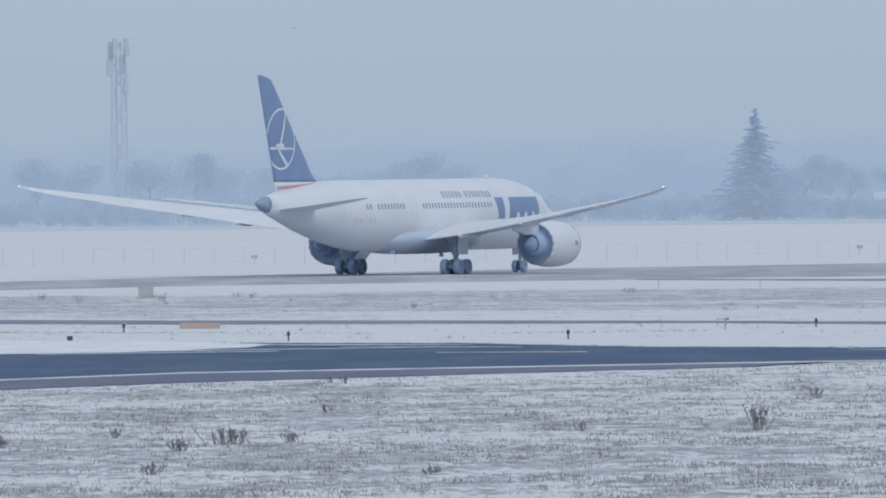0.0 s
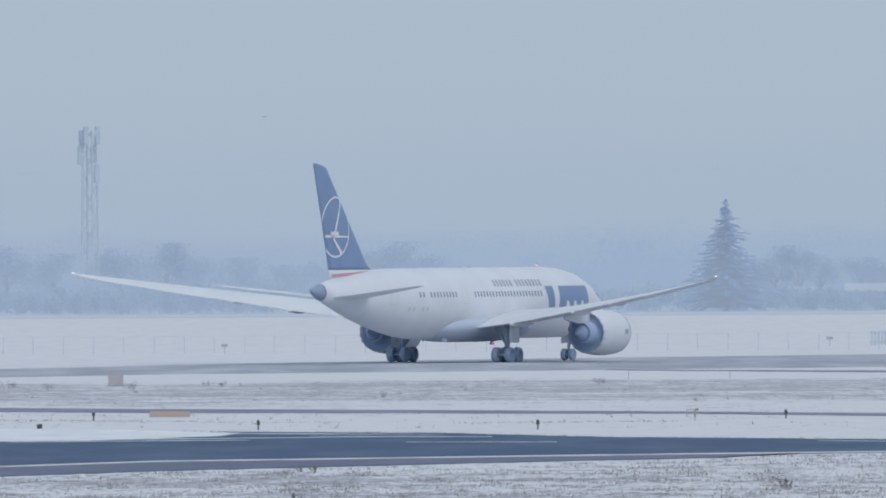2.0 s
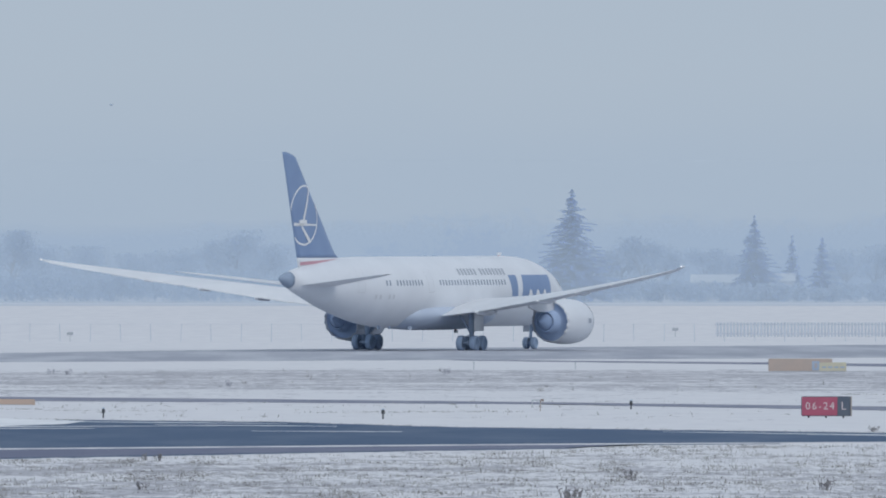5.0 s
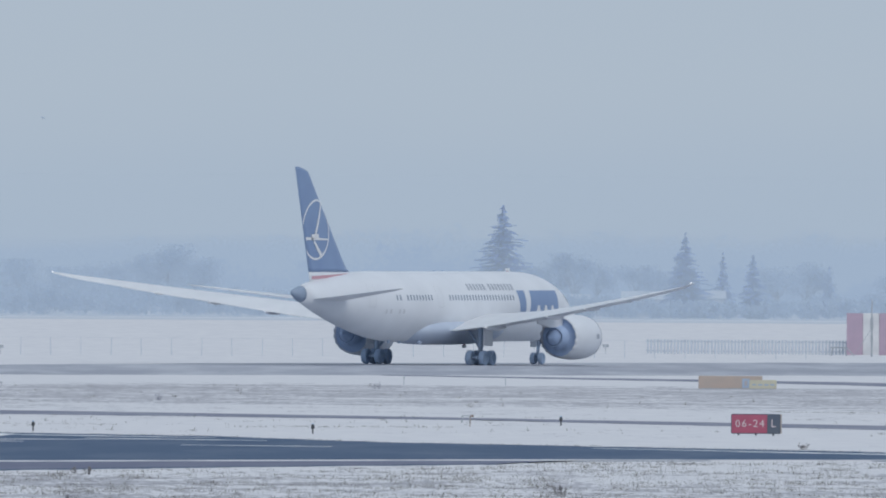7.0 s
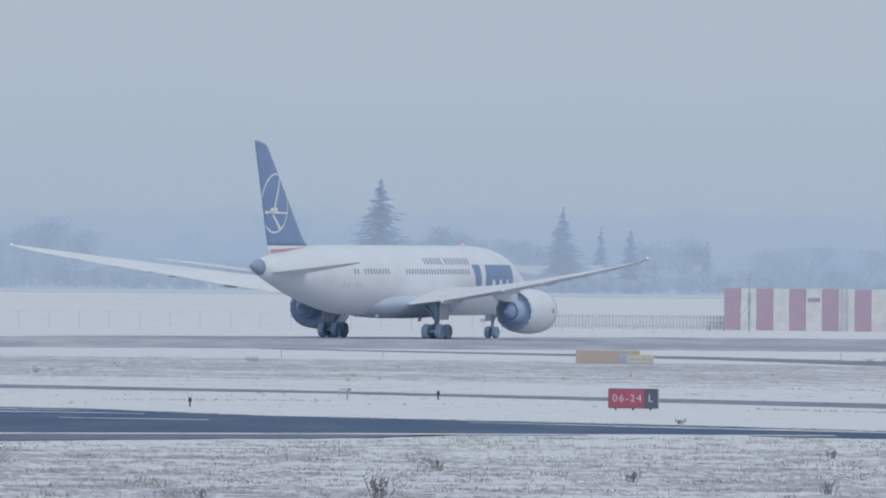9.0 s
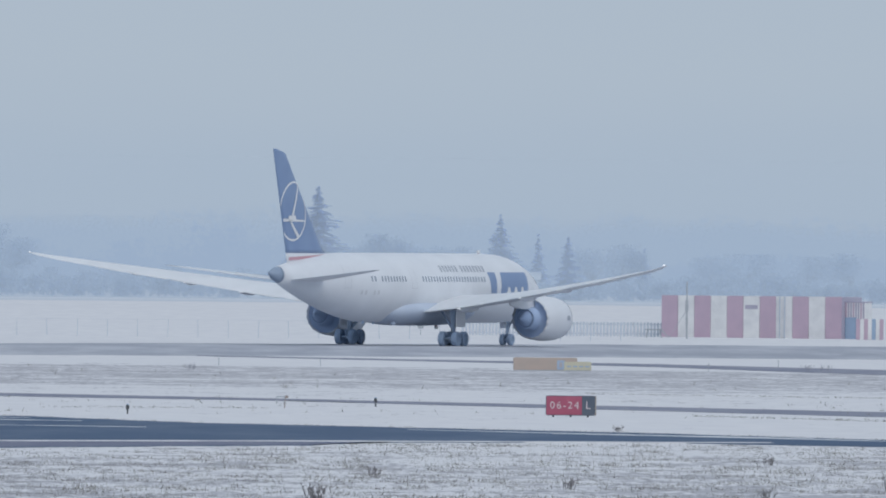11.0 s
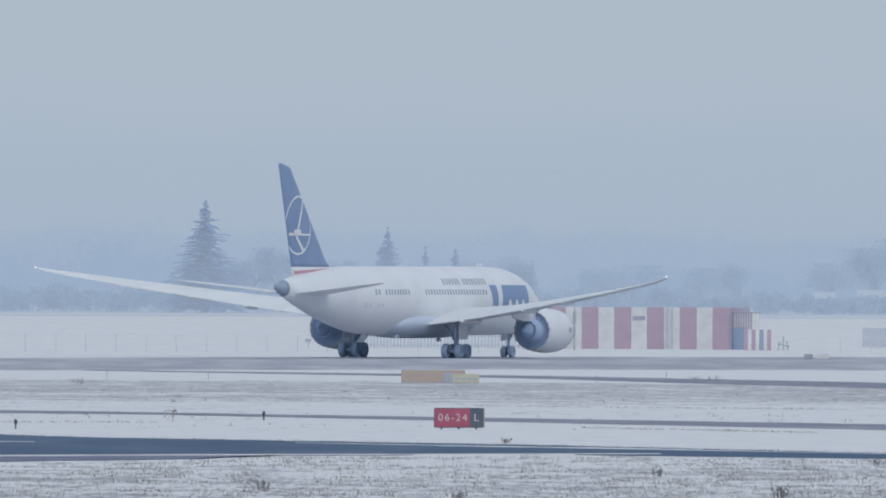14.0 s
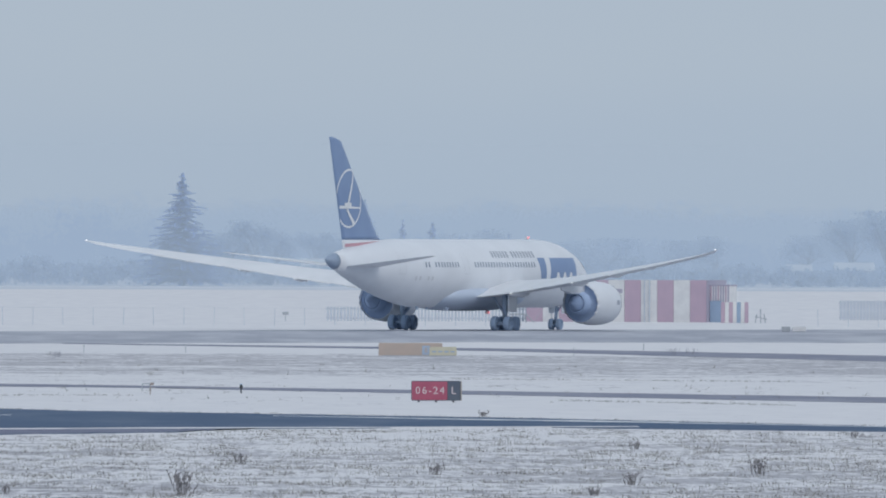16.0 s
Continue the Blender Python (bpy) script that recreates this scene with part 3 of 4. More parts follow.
    for i in range(5):
        if i != 2:
            y = -14.4 + 0.75 * i
            part("lettering_bar", decal([(y, 4.42), (y + 0.36, 4.46), (y + 0.36, 4.80), (y, 4.80)], 1, cols=1, rows=2), SEAM, fus)
    part("blue_block", decal([(12.7, 4.6), (13.9, 4.6), (13.95, 6.42), (12.35, 6.42)], 1, rows=8), NAVY, fus, "blue painted block")
    part("blue_block", decal([(14.7, 4.4), (20.9, 4.4), (21.2, 6.42), (15.1, 6.42)], 1, cols=16, rows=8), NAVY, fus, "large blue painted block")
    for y in (16.5, 18.0, 19.5):
        part("white_notch", decal([(y - 0.5, 4.55), (y + 0.5, 4.55), (y + 0.12, 5.15), (y - 0.2, 5.15)], 1, 0.03, 3, 4), LOGO, fus)
    part("cockpit_window", decal([(24.2, 5.5), (25.6, 5.3), (25.1, 5.95), (24.1, 6.1)], 1, cols=4), GLASS, fus)
    # turning beacons: a red lamp at the bottom of a short hood
    for y, z, up in ((16.2, 8.02, 1), (7.4, 1.72, -1)):
        beacon = part("beacon", rod((0, y, z - 0.05), (0, y, z + 0.05), 0.13, 0.11, 14), REDGLASS, fus, "small dull red beacon base")
        bm = bmesh.new()
        for sy, sz, w, h in ((0.11, 0, 0.02, 0.22), (-0.11, 0, 0.02, 0.22), (0, 0.11, 0.2, 0.02), (0, -0.11, 0.2, 0.02)):
            box((0.32, w, h), (0, sy, sz), 0.0, bm)
        box((0.02, 0.22, 0.22), (-0.15, 0, 0), 0.0, bm)
        box((0.02, 0.18, 0.18), (-0.125, 0, 0), 0.0, bm)
        bm.faces.ensure_lookup_table()
        for f in bm.faces[-6:]:
            f.material_index = 1
        hood = part("turning_lamp", bm, [WING, BEACONRED], beacon, "turning red lamp in a pale hood")
        BEACONS.append((hood, (0, y, z + up * 0.15)))
    for y in (1.1, 2.9):
        part("antenna", fixed(loft([[(-0.03, y - 0.25, 7.98), (0.03, y - 0.25, 7.98), (0.03, y + 0.25, 7.98), (-0.03, y + 0.25, 7.98)],
                                    [(-0.015, y - 0.25, 8.17), (0.015, y - 0.25, 8.17), (0.015, y - 0.05, 8.17), (-0.015, y - 0.05, 8.17)]])), STEEL, fus)
    for y in (-3.2, -1.0):
        part("drain_mast", box((0.12, 0.35, 0.3), (0.6, y - 6.5, 2.0), 0.03), STEEL, fus)
    # main gear: a strut, a tilted four-wheel truck, doors
    tyre, nose_tyre = wheel_mesh(0.66, 0.52), wheel_mesh(0.51, 0.40)
    for side in (1, -1):
        x = side * 4.9
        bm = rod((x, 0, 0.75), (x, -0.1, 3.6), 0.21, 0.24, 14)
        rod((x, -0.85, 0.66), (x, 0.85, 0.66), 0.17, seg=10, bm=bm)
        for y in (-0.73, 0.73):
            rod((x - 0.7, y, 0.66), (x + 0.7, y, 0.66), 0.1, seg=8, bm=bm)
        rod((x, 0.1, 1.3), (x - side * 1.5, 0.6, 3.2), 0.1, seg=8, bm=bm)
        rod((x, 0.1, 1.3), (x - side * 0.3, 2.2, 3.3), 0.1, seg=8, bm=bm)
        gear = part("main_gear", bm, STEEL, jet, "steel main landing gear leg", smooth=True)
        part("gear_door", box((0.07, 1.9, 1.5), (x + side * 0.62, 0.1, 2.45), 0.03), WING, gear)
        for dx in (-0.62, 0.62):
            for y in (-0.78, 0.78):
                w = new("wheel", tyre)
                w.parent = gear
                WHEELS.append((w, (x + dx, y, 0.66), 0.66))
    bm = rod((0, 22.8, 0.6), (0, 23.1, 2.9), 0.13, 0.16, 12)
    rod((-0.45, 22.8, 0.51), (0.45, 22.8, 0.51), 0.08, seg=8, bm=bm)
    rod((0, 22.9, 1.4), (0, 24.6, 2.7), 0.08, seg=8, bm=bm)
    gear = part("nose_gear", bm, STEEL, jet, "steel nose landing gear leg", smooth=True)
    for side in (1, -1):
        part("gear_door", box((0.05, 1.5, 0.75), (side * 0.62, 23.4, 1.85), 0.02), WHITE, gear)
        w = new("wheel", nose_tyre)
        w.parent = gear
        WHEELS.append((w, (side * 0.36, 22.8, 0.51), 0.51))
    part("belly_pod", box((0.3, 0.6, 0.3), (1.6, -5.5, 1.95), 0.08), UNDER, jet)
    return jet


# ---- boards, lamps and boxes on the field ----
def letters(text, size, mat, parent, at, thick=0.012):
    """Lettering as mesh, upright, facing the camera."""
    cu = bpy.data.curves.new("lettering", "FONT")
    cu.body, cu.size, cu.extrude, cu.align_x, cu.align_y = text, size, thick, "CENTER", "CENTER"
    cu.resolution_u = 3
    cu.space_character = 1.25
    tmp = bpy.data.objects.new("lettering_tmp", cu)
    me = bpy.data.meshes.new_from_object(tmp)
    bpy.data.objects.remove(tmp)
    me.materials.clear()
    me.materials.append(mat)
    ob = new("lettering", me)
    ob.parent, ob.matrix_basis = parent, pose(*at, 90, 0, 0)
    return ob


def make_runway_sign():
    x, y, z = 15.45, 1299.0, 0.0
    sign = new("runway_sign")
    sign.matrix_basis = pose(x, y, z, 0, 0, 1.5)
    tagged(sign, "red runway sign reading 06-24 with a black L panel", "sign")
    case = part("case", box((2.0, 0.22, 0.80), (0, 0, 0.47), 0.03), SIGNBLACK, sign)
    part("red_face", box((1.43, 0.02, 0.74), (-0.265, -0.118, 0.47), 0.005), SIGNRED, case, "bright red face")
    part("black_face", box((0.48, 0.02, 0.74), (0.70, -0.118, 0.47), 0.005), SIGNBLACK, case, "black face")
    part("side_edge", box((0.05, 0.24, 0.80), (1.01, 0, 0.47), 0.01), SIGNEDGE, case, "tan weathered edge")
    letters("06-24", 0.42, SIGNWHITE, case, (-0.25, -0.135, 0.47))
    letters("L", 0.44, SIGNWHITE, case, (0.70, -0.135, 0.47))
    for a in (-0.7, 0.0, 0.7):
        part("leg", rod((a, 0, -0.1), (a, 0, 0.1), 0.04), BLACK, sign)


def make_direction_boards():
    for (x, w, h, y, main, label) in ((24.73, 4.42, 0.88, 2229.0, FARORANGE, "faded orange direction board on the snow with a dark letter square"),
                                      (26.94, 1.88, 0.62, 2226.0, YELLOW, "faded yellow direction board with illegible writing on the snow")):
        z = ground_z(y)
        ob = tagged(new("direction_board"), label, "sign", "direction boards")
        ob.matrix_basis = pose(x, y, z)
        part("case", box((w, 0.25, h), (0, 0, h / 2 + 0.02), 0.03), main, ob)
        part("foot", box((w * 0.9, 0.3, 0.06), (0, 0, 0.02), 0.01), GALV, ob)
        if main is FARORANGE:
            part("dark_panel", box((0.52, 0.03, h * 0.72), (w / 2 - 1.14, -0.13, h * 0.46), 0.005), STEEL, ob, "grey-blue letter square")
            part("writing_bar", box((0.2, 0.02, h * 0.4), (w / 2 - 1.14, -0.15, h * 0.46), 0.004), PALEBOARD, ob)
        else:
            for i in range(4):
                part("writing_bar", box((0.3, 0.02, 0.1), (-0.6 + 0.42 * i, -0.13, h * 0.5), 0.004), STEEL, ob)
    y = 1437.0
    ob = tagged(new("direction_board"), "low faded orange board half sunk in snow", "sign", "direction boards")
    ob.matrix_basis = pose(-19.1, y, ground_z(y), 0, 0.6, 0)
    part("case", box((1.8, 0.2, 0.36), (0, 0, 0.09), 0.03), ORANGE, ob)
    part("foot", box((1.6, 0.24, 0.05), (0, 0, 0.0), 0.01), GALV, ob)
    y = 2146.0
    ob = tagged(new("marker_board"), "pale orange marker board with a grey base in the snow", "sign")
    ob.matrix_basis = pose(-32.1, y, ground_z(y))
    part("panel", box((1.0, 0.15, 0.75), (0, 0, 0.42), 0.03), PALEBOARD, ob)
    part("foot", box((1.1, 0.4, 0.12), (0, 0, 0.05), 0.03), GALV, ob)


def make_lights():
    first = tagged(new("edge_light"), "small dark runway edge light on a short stalk in snow", "runway light", "runway edge lights")
    part("stalk", rod((0, 0, -0.05), (0, 0, 0.24), 0.035, 0.03), BLACK, first)
    part("lamp", rod((0, 0, 0.2), (0, 0, 0.37), 0.075, 0.06, 10), BLACK, first)
    part("lens", rod((0, 0, 0.37), (0, 0, 0.42), 0.05, 0.03, 10), STEEL, first)
    places = [(-13.7, 1299), (-2.4, 1288), (8.1, 1387), (-22.0, 1405)]
    for i, (x, y) in enumerate(places):
        m = pose(x, y, ground_z(y), 0, 0, 30 * i)
        if i == 0:
            first.matrix_basis = m
        else:
            copy_thing(first, m)
    stake = tagged(new("marker_stake"), "thin grey marker stake standing in the snow", "stake", "marker stakes")
    part("shaft", rod((0, 0, -0.1), (0, 0, 0.5), 0.03, 0.022), GALV, stake)
    part("cap", rod((0, 0, 0.44), (0, 0, 0.56), 0.05, 0.035, 8), GALV, stake)
    for i, (x, y) in enumerate([(36.2, 2240), (2.2, 2300), (9.5, 2310), (44.0, 2400)]):
        m = pose(x, y, ground_z(y), 0, 2 - i, 40 * i)
        if i == 0:
            stake.matrix_basis = m
        else:
            copy_thing(stake, m)
    ob = tagged(new("junction_box"), "squat black junction box on the snow", "box")
    ob.matrix_basis = pose(-22.9, 1321, ground_z(1321), 0, 0, 12)
    part("body", box((0.2, 0.2, 0.17), (0, 0, 0.08), 0.02), BLACK, ob)
    part("lid", box((0.23, 0.23, 0.03), (0, 0, 0.17), 0.01), BLACK, ob)
    ob = tagged(new("tube_marker"), "small white tube frame marker beside the service road", "marker")
    ob.matrix_basis = pose(4.1, 1418, 0)
    for a in (-0.17, 0.17):
        part("post", rod((a, 0, -0.05), (a, 0, 0.3), 0.025), GALV, ob)
    part("rail", rod((-0.17, 0, 0.29), (0.17, 0, 0.29), 0.025), GALV, ob)
    x, y, z = on_ground(955.7, 728.0)
    ob = tagged(new("rusty_stake"), "thin rusty stake with a small flag beside the service road", "stake")
    ob.matrix_basis = pose(x, y, z, 0, 4, 0)
    part("shaft", rod((0, 0, -0.05), (0, 0, 0.5), 0.02, 0.016), RUST, ob)
    part("flag", box((0.14, 0.02, 0.09), (0.06, 0, 0.47), 0.005), RUST, ob)
    for x, y, mat, w, label in ((64.2, 2822, GALV, 0.75, "dark equipment box by the taxiway"), (65.4, 2824, HUTWHITE, 1.2, "white equipment box by the taxiway")):
        ob = tagged(new("equipment_box"), label, "box")
        ob.matrix_basis = pose(x, y, ground_z(y))
        part("body", box((w, 0.6, 0.45), (0, 0, 0.25), 0.03), mat, ob)
        part("plinth", box((w * 0.9, 0.55, 0.1), (0, 0, 0.02), 0.01), GALV, ob)
    for u, y, z0 in ((1195, 2960, 0.9), (124, 2900, 0.8)):
        x = (u - 784) / F * y
        ob = tagged(new("notice_plate"), "small dark notice plate on a thin post in the snow", "sign", "notice plates")
        ob.matrix_basis = pose(x, y, ground_z(y))
        part("post", rod((0, 0, -0.1), (0, 0, 0.7), 0.025), GALV, ob)
        part("plate", box((0.56, 0.04, 0.26), (0, -0.03, 0.72), 0.01), GALV, ob)


def make_fence():
    y0, n, step, height = 2900.0, 64, 2.72, 1.6
    fence = tagged(new("fence"), "wire fence on thin grey posts across the snowfield", "fence")
    post = rod((0, 0, -0.2), (0, 0, height), 0.035, 0.03, 6)
    first = part("post", post, PALESTEEL, fence)
    first.location = (-78, y0, ground_z(y0))
    for i in range(1, n):
        if 41.5 < -78 + step * i < 66.5:
            continue
        p = new("post", first.data)
        p.parent = fence
        p.location = (-78 + step * i, y0, ground_z(y0) + 0.02 * math.sin(i * 1.7))
        p.rotation_euler = (0, 0.03 * math.sin(i * 2.3), 0)
    for xa, xb in ((-78, 41.0), (67.0, -78 + step * (n - 1))):
        part("wire", rod((xa, y0 - 0.05, ground_z(y0) + 1.56), (xb, y0 - 0.05, ground_z(y0) + 1.56), 0.006, seg=4), PALESTEEL, fence)
    for x0, x1, y, h in ((25.3, 45.2, 2968.0, 1.3), (73.4, 92.0, 3000.0, 1.8)):
        wall = tagged(new("palisade"), "low pale palisade fence of close steel slats", "fence", "palisades")
        wall.matrix_basis = pose(x0, y, ground_z(y))
        slat = part("slat", box((0.19 if x0 < 50 else 0.27, 0.05, h), (0, 0, h / 2), 0.01), PALESTEEL, wall)
        k = int((x1 - x0) / 0.31)
        for i in range(1, k):
            s = new("slat", slat.data)
            s.parent = wall
            s.location = (0.31 * i, 0, 0)
        for hh in (0.25, h - 0.2):
            part("rail", box((x1 - x0, 0.05, 0.09), ((x1 - x0) / 2 - 0.2, 0.06, hh), 0.01), PALESTEEL, wall)


def make_hut():
    """The navigation shelter in broad red and white stripes, seen at a slight turn."""
    y0 = 2960.0
    px = y0 / F
    xl, xr = (1623 - 784) * px, (1940 - 784) * px
    turn = 19.0
    length, depth, high = (xr - xl) / math.cos(radians(turn)), 6.0, 3.97
    hut = tagged(new("striped_hut"), "long flat-roofed equipment hut painted in faded red and white stripes", "hut")
    hut.matrix_basis = pose(xl, y0 + length * math.sin(radians(turn)), ground_z(y0) - 0.1, 0, 0, -turn)
    part("body", box((length - 0.1, depth - 0.1, high - 0.1), (length / 2, depth / 2, high / 2 - 0.05), 0.02), HUTWHITE, hut)
    n = 11
    w = length / n
    for i in range(n):
        part("stripe_panel", box((w - 0.02, 0.08, high), (w * (i + 0.5), 0.0, high / 2), 0.015), HUTWHITE if i % 2 else HUTRED, hut)
    # the shade on the end wall is put into its darker mauve
    part("end_panel", box((0.08, depth - 0.1, high), (length, depth / 2, high / 2), 0.015), HUTDARK, hut, "end wall with its shade painted as darker mauve")
    # a lower annex with narrow stripes stands against the end
    annex = part("annex", box((1.95, 2.0, high - 0.5), (length + 1.02, 1.9, (high - 0.5) / 2), 0.02), HUTWHITE, hut, "lower annex with narrow dark and white slats")
    for i in range(8):
        part("slat", box((0.12, 0.06, high - 0.56), (length + 0.15 + 0.24 * i, 0.88, (high - 0.5) / 2), 0.01), HUTDARK if i % 3 else HUTRED, annex)
    part("cornice", box((2.05, 2.1, 0.12), (length + 1.02, 1.9, high - 0.46), 0.02), HUTDARK, annex)
    part("door", box((1.1, 0.06, 2.1), (length + 0.62, 0.82, 1.05), 0.02), HUTBLUE, annex, "blue double door")
    part("roof", box((length - 0.1, depth - 0.1, 0.06), (length / 2, depth / 2, high - 0.02), 0.02), ROOF, hut, "flat roof with thin snow")
    part("name_plate", box((1.2, 0.04, 0.36), (w * 5.5, -0.07, high - 1.0), 0.01), HUTDARK, hut, "dark red plate")
    for x in (w * 7.25, w * 7.55):
        part("downpipe", rod((x, -0.12, 0.0), (x, -0.12, high), 0.07), PALESTEEL, hut)
    block = tagged(new("striped_block"), "low concrete block striped red, white and blue beside the hut", "block")
    block.matrix_basis = pose((1990 - 784) * 2954 / F, 2954, ground_z(2954))
    for i, c in enumerate((HUTRED, HUTWHITE, HUTRED, HUTWHITE, HUTBLUE, HUTWHITE, HUTRED)):
        part("stripe_panel", box((0.35, 1.2, 1.9), (-1.08 + 0.36 * i, 0, 0.95), 0.02), c, block)
    junk = tagged(new("steel_trestle"), "small dark steel frame on the snow beside the hut", "equipment")
    junk.matrix_basis = pose((2036 - 784) * 2952 / F, 2952, ground_z(2952))
    for a in (-0.5, 0.0, 0.45):
        part("post", rod((a, 0, -0.1), (a * 0.7, 0, 1.3 - abs(a)), 0.05), GALV, junk)
    part("rail", rod((-0.5, 0, 0.6), (0.6, 0, 0.35), 0.05), GALV, junk)
    mast = tagged(new("antenna_pole"), "slim grey antenna pole standing in front of the striped hut", "pole")
    mast.matrix_basis = pose((1666 - 784) * 2945 / F, 2945, ground_z(2945))
    part("pole", rod((0, 0, -0.2), (0, 0, 5.2), 0.09, 0.05), GALV, mast)
    part("aerial", box((0.28, 0.2, 1.1), (0, 0, 3.0), 0.05), GALV, mast)
    part("aerial", box((0.22, 0.2, 0.8), (0, 0, 1.6), 0.05), GALV, mast)
    part("stay", rod((0, 0, 2.6), (-1.6, 0, 0.1), 0.02), GALV, mast)
    ramp = tagged(new("loading_ramp"), "small grey steel ramp against the hut", "ramp")
    ramp.matrix_basis = pose((1608 - 784) * 2952 / F, 2952, ground_z(2952))
    part("deck", box((1.6, 1.0, 0.12), (0, 0, 0.75), 0.02), GALV, ramp)
    for a in (-0.7, 0.7):
        part("leg", rod((a, 0, -0.1), (a * 0.8, 0, 0.75), 0.05), GALV, ramp)
    part("brace", rod((0.7, 0, 0.75), (1.4, 0, 0.0), 0.05), GALV, ramp)


# ---- trees and the far distance ----
def make_conifer(x, y, height, width, seed, label, tiers=22):
    rng = random.Random(seed)
    z = ground_z(y)
    tree = tagged(new("conifer_tree"), label, "tree", "conifers")
    tree.matrix_basis = pose(x, y, z - 0.1, 0, 0, rng.uniform(0, 360))
    part("trunk", rod((0, 0, 0), (0, 0, height * 0.97), 0.024 * height, 0.02, 10), BARK, tree)
    verts, faces = [], []
    lean = [rng.uniform(0.7, 1.2) for _ in range(12)]
    for i in range(tiers):
        s = i / (tiers - 1)
        h = height * (0.07 + 0.91 * s) + rng.uniform(-0.5, 0.5) * height / tiers
        spread = 1.25 * (1 - s) ** 0.85
        reach = width / 2 * spread * rng.choice((0.7, 0.85, 0.95, 1.0, 1.1)) + 0.07
        n = int(10 + 9 * (1 - s))
        for j in range(n):
            a = 2 * math.pi * (j + rng.random() * 0.8) / n
            L = reach * rng.uniform(0.6, 1.2) * lean[int(a / 0.53) % 12]
            hb = h + rng.uniform(-1.3, 1.3) * height / tiers
            droop = rng.uniform(0.05, 0.35) * L
            lift = rng.uniform(0.0, 0.25) * L
            # each bough is a row of small drooping sprays
            k = max(3, int(L / 0.22))
            for q in range(k):
                f = (q + 0.6) / k
                px, py, pz = L * f * math.cos(a), L * f * math.sin(a), hb - droop * f * f + lift * f
                for _ in range(12):
                    b = a + rng.uniform(-1.3, 1.3)
                    ln = rng.uniform(0.22, 0.5) * (1.1 - 0.4 * f) * (0.5 + height / 18) * (1 - 0.62 * s)
                    dz = rng.uniform(-0.5, 0.12) * ln
                    w = ln * 0.46
                    i0 = len(verts)
                    verts += [(px, py, pz + 0.05), (px + ln * 0.5 * math.cos(b) - w * math.sin(b), py + ln * 0.5 * math.sin(b) + w * math.cos(b), pz + dz * 0.4),
                              (px + ln * math.cos(b), py + ln * math.sin(b), pz + dz),
                              (px + ln * 0.5 * math.cos(b) + w * math.sin(b), py + ln * 0.5 * math.sin(b) - w * math.cos(b), pz + dz * 0.4 - 0.08)]
                    faces += [(i0, i0 + 1, i0 + 2), (i0, i0 + 2, i0 + 3)]
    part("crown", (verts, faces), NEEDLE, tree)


def leafless(x, y, height, width, seed, label, group="bare trees"):
    """A bare winter tree: a trunk, limbs and a dense haze of pale blue twigs with an uneven outline."""
    rng = random.Random(seed)
    z = ground_z(y)
    tree = tagged(new("bare_tree"), label, "tree", group)
    tree.matrix_basis = pose(x, y, z - 0.1)
    bm = rod((0, 0, 0), (0, 0, height * 0.6), 0.03 * height, 0.012 * height, 8)
    ends = []
    for i in range(9):
        a, f = rng.uniform(0, 6.28), rng.uniform(0.25, 0.6)
        r = width / 2 * rng.uniform(0.5, 0.9)
        e = (r * math.cos(a), r * math.sin(a), height * rng.uniform(0.55, 0.92))
        rod((0, 0, height * f), e, 0.012 * height, 0.004 * height, 5, bm)
        ends.append(e)
    part("trunk", bm, BARK, tree)
    verts, faces = [], []
    for e in ends + [(0, 0, height * 0.8)]:
        for _ in range(330):
            d = Vector((rng.gauss(0, 1), rng.gauss(0, 1), rng.gauss(0, 0.9))) * width * 0.13
            p = Vector(e) + d
            p.z = min(max(p.z, height * 0.12), height * 1.02)
            q = p + Vector((rng.uniform(-1, 1), rng.uniform(-1, 1), rng.uniform(-0.2, 1.0))) * height * 0.07
            s = Vector((rng.uniform(-1, 1), rng.uniform(-1, 1), rng.uniform(-1, 1))) * height * 0.010
            i0 = len(verts)
            verts += [tuple(p - s), tuple(p + s), tuple(q)]
            faces.append((i0, i0 + 1, i0 + 2))
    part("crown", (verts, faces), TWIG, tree)


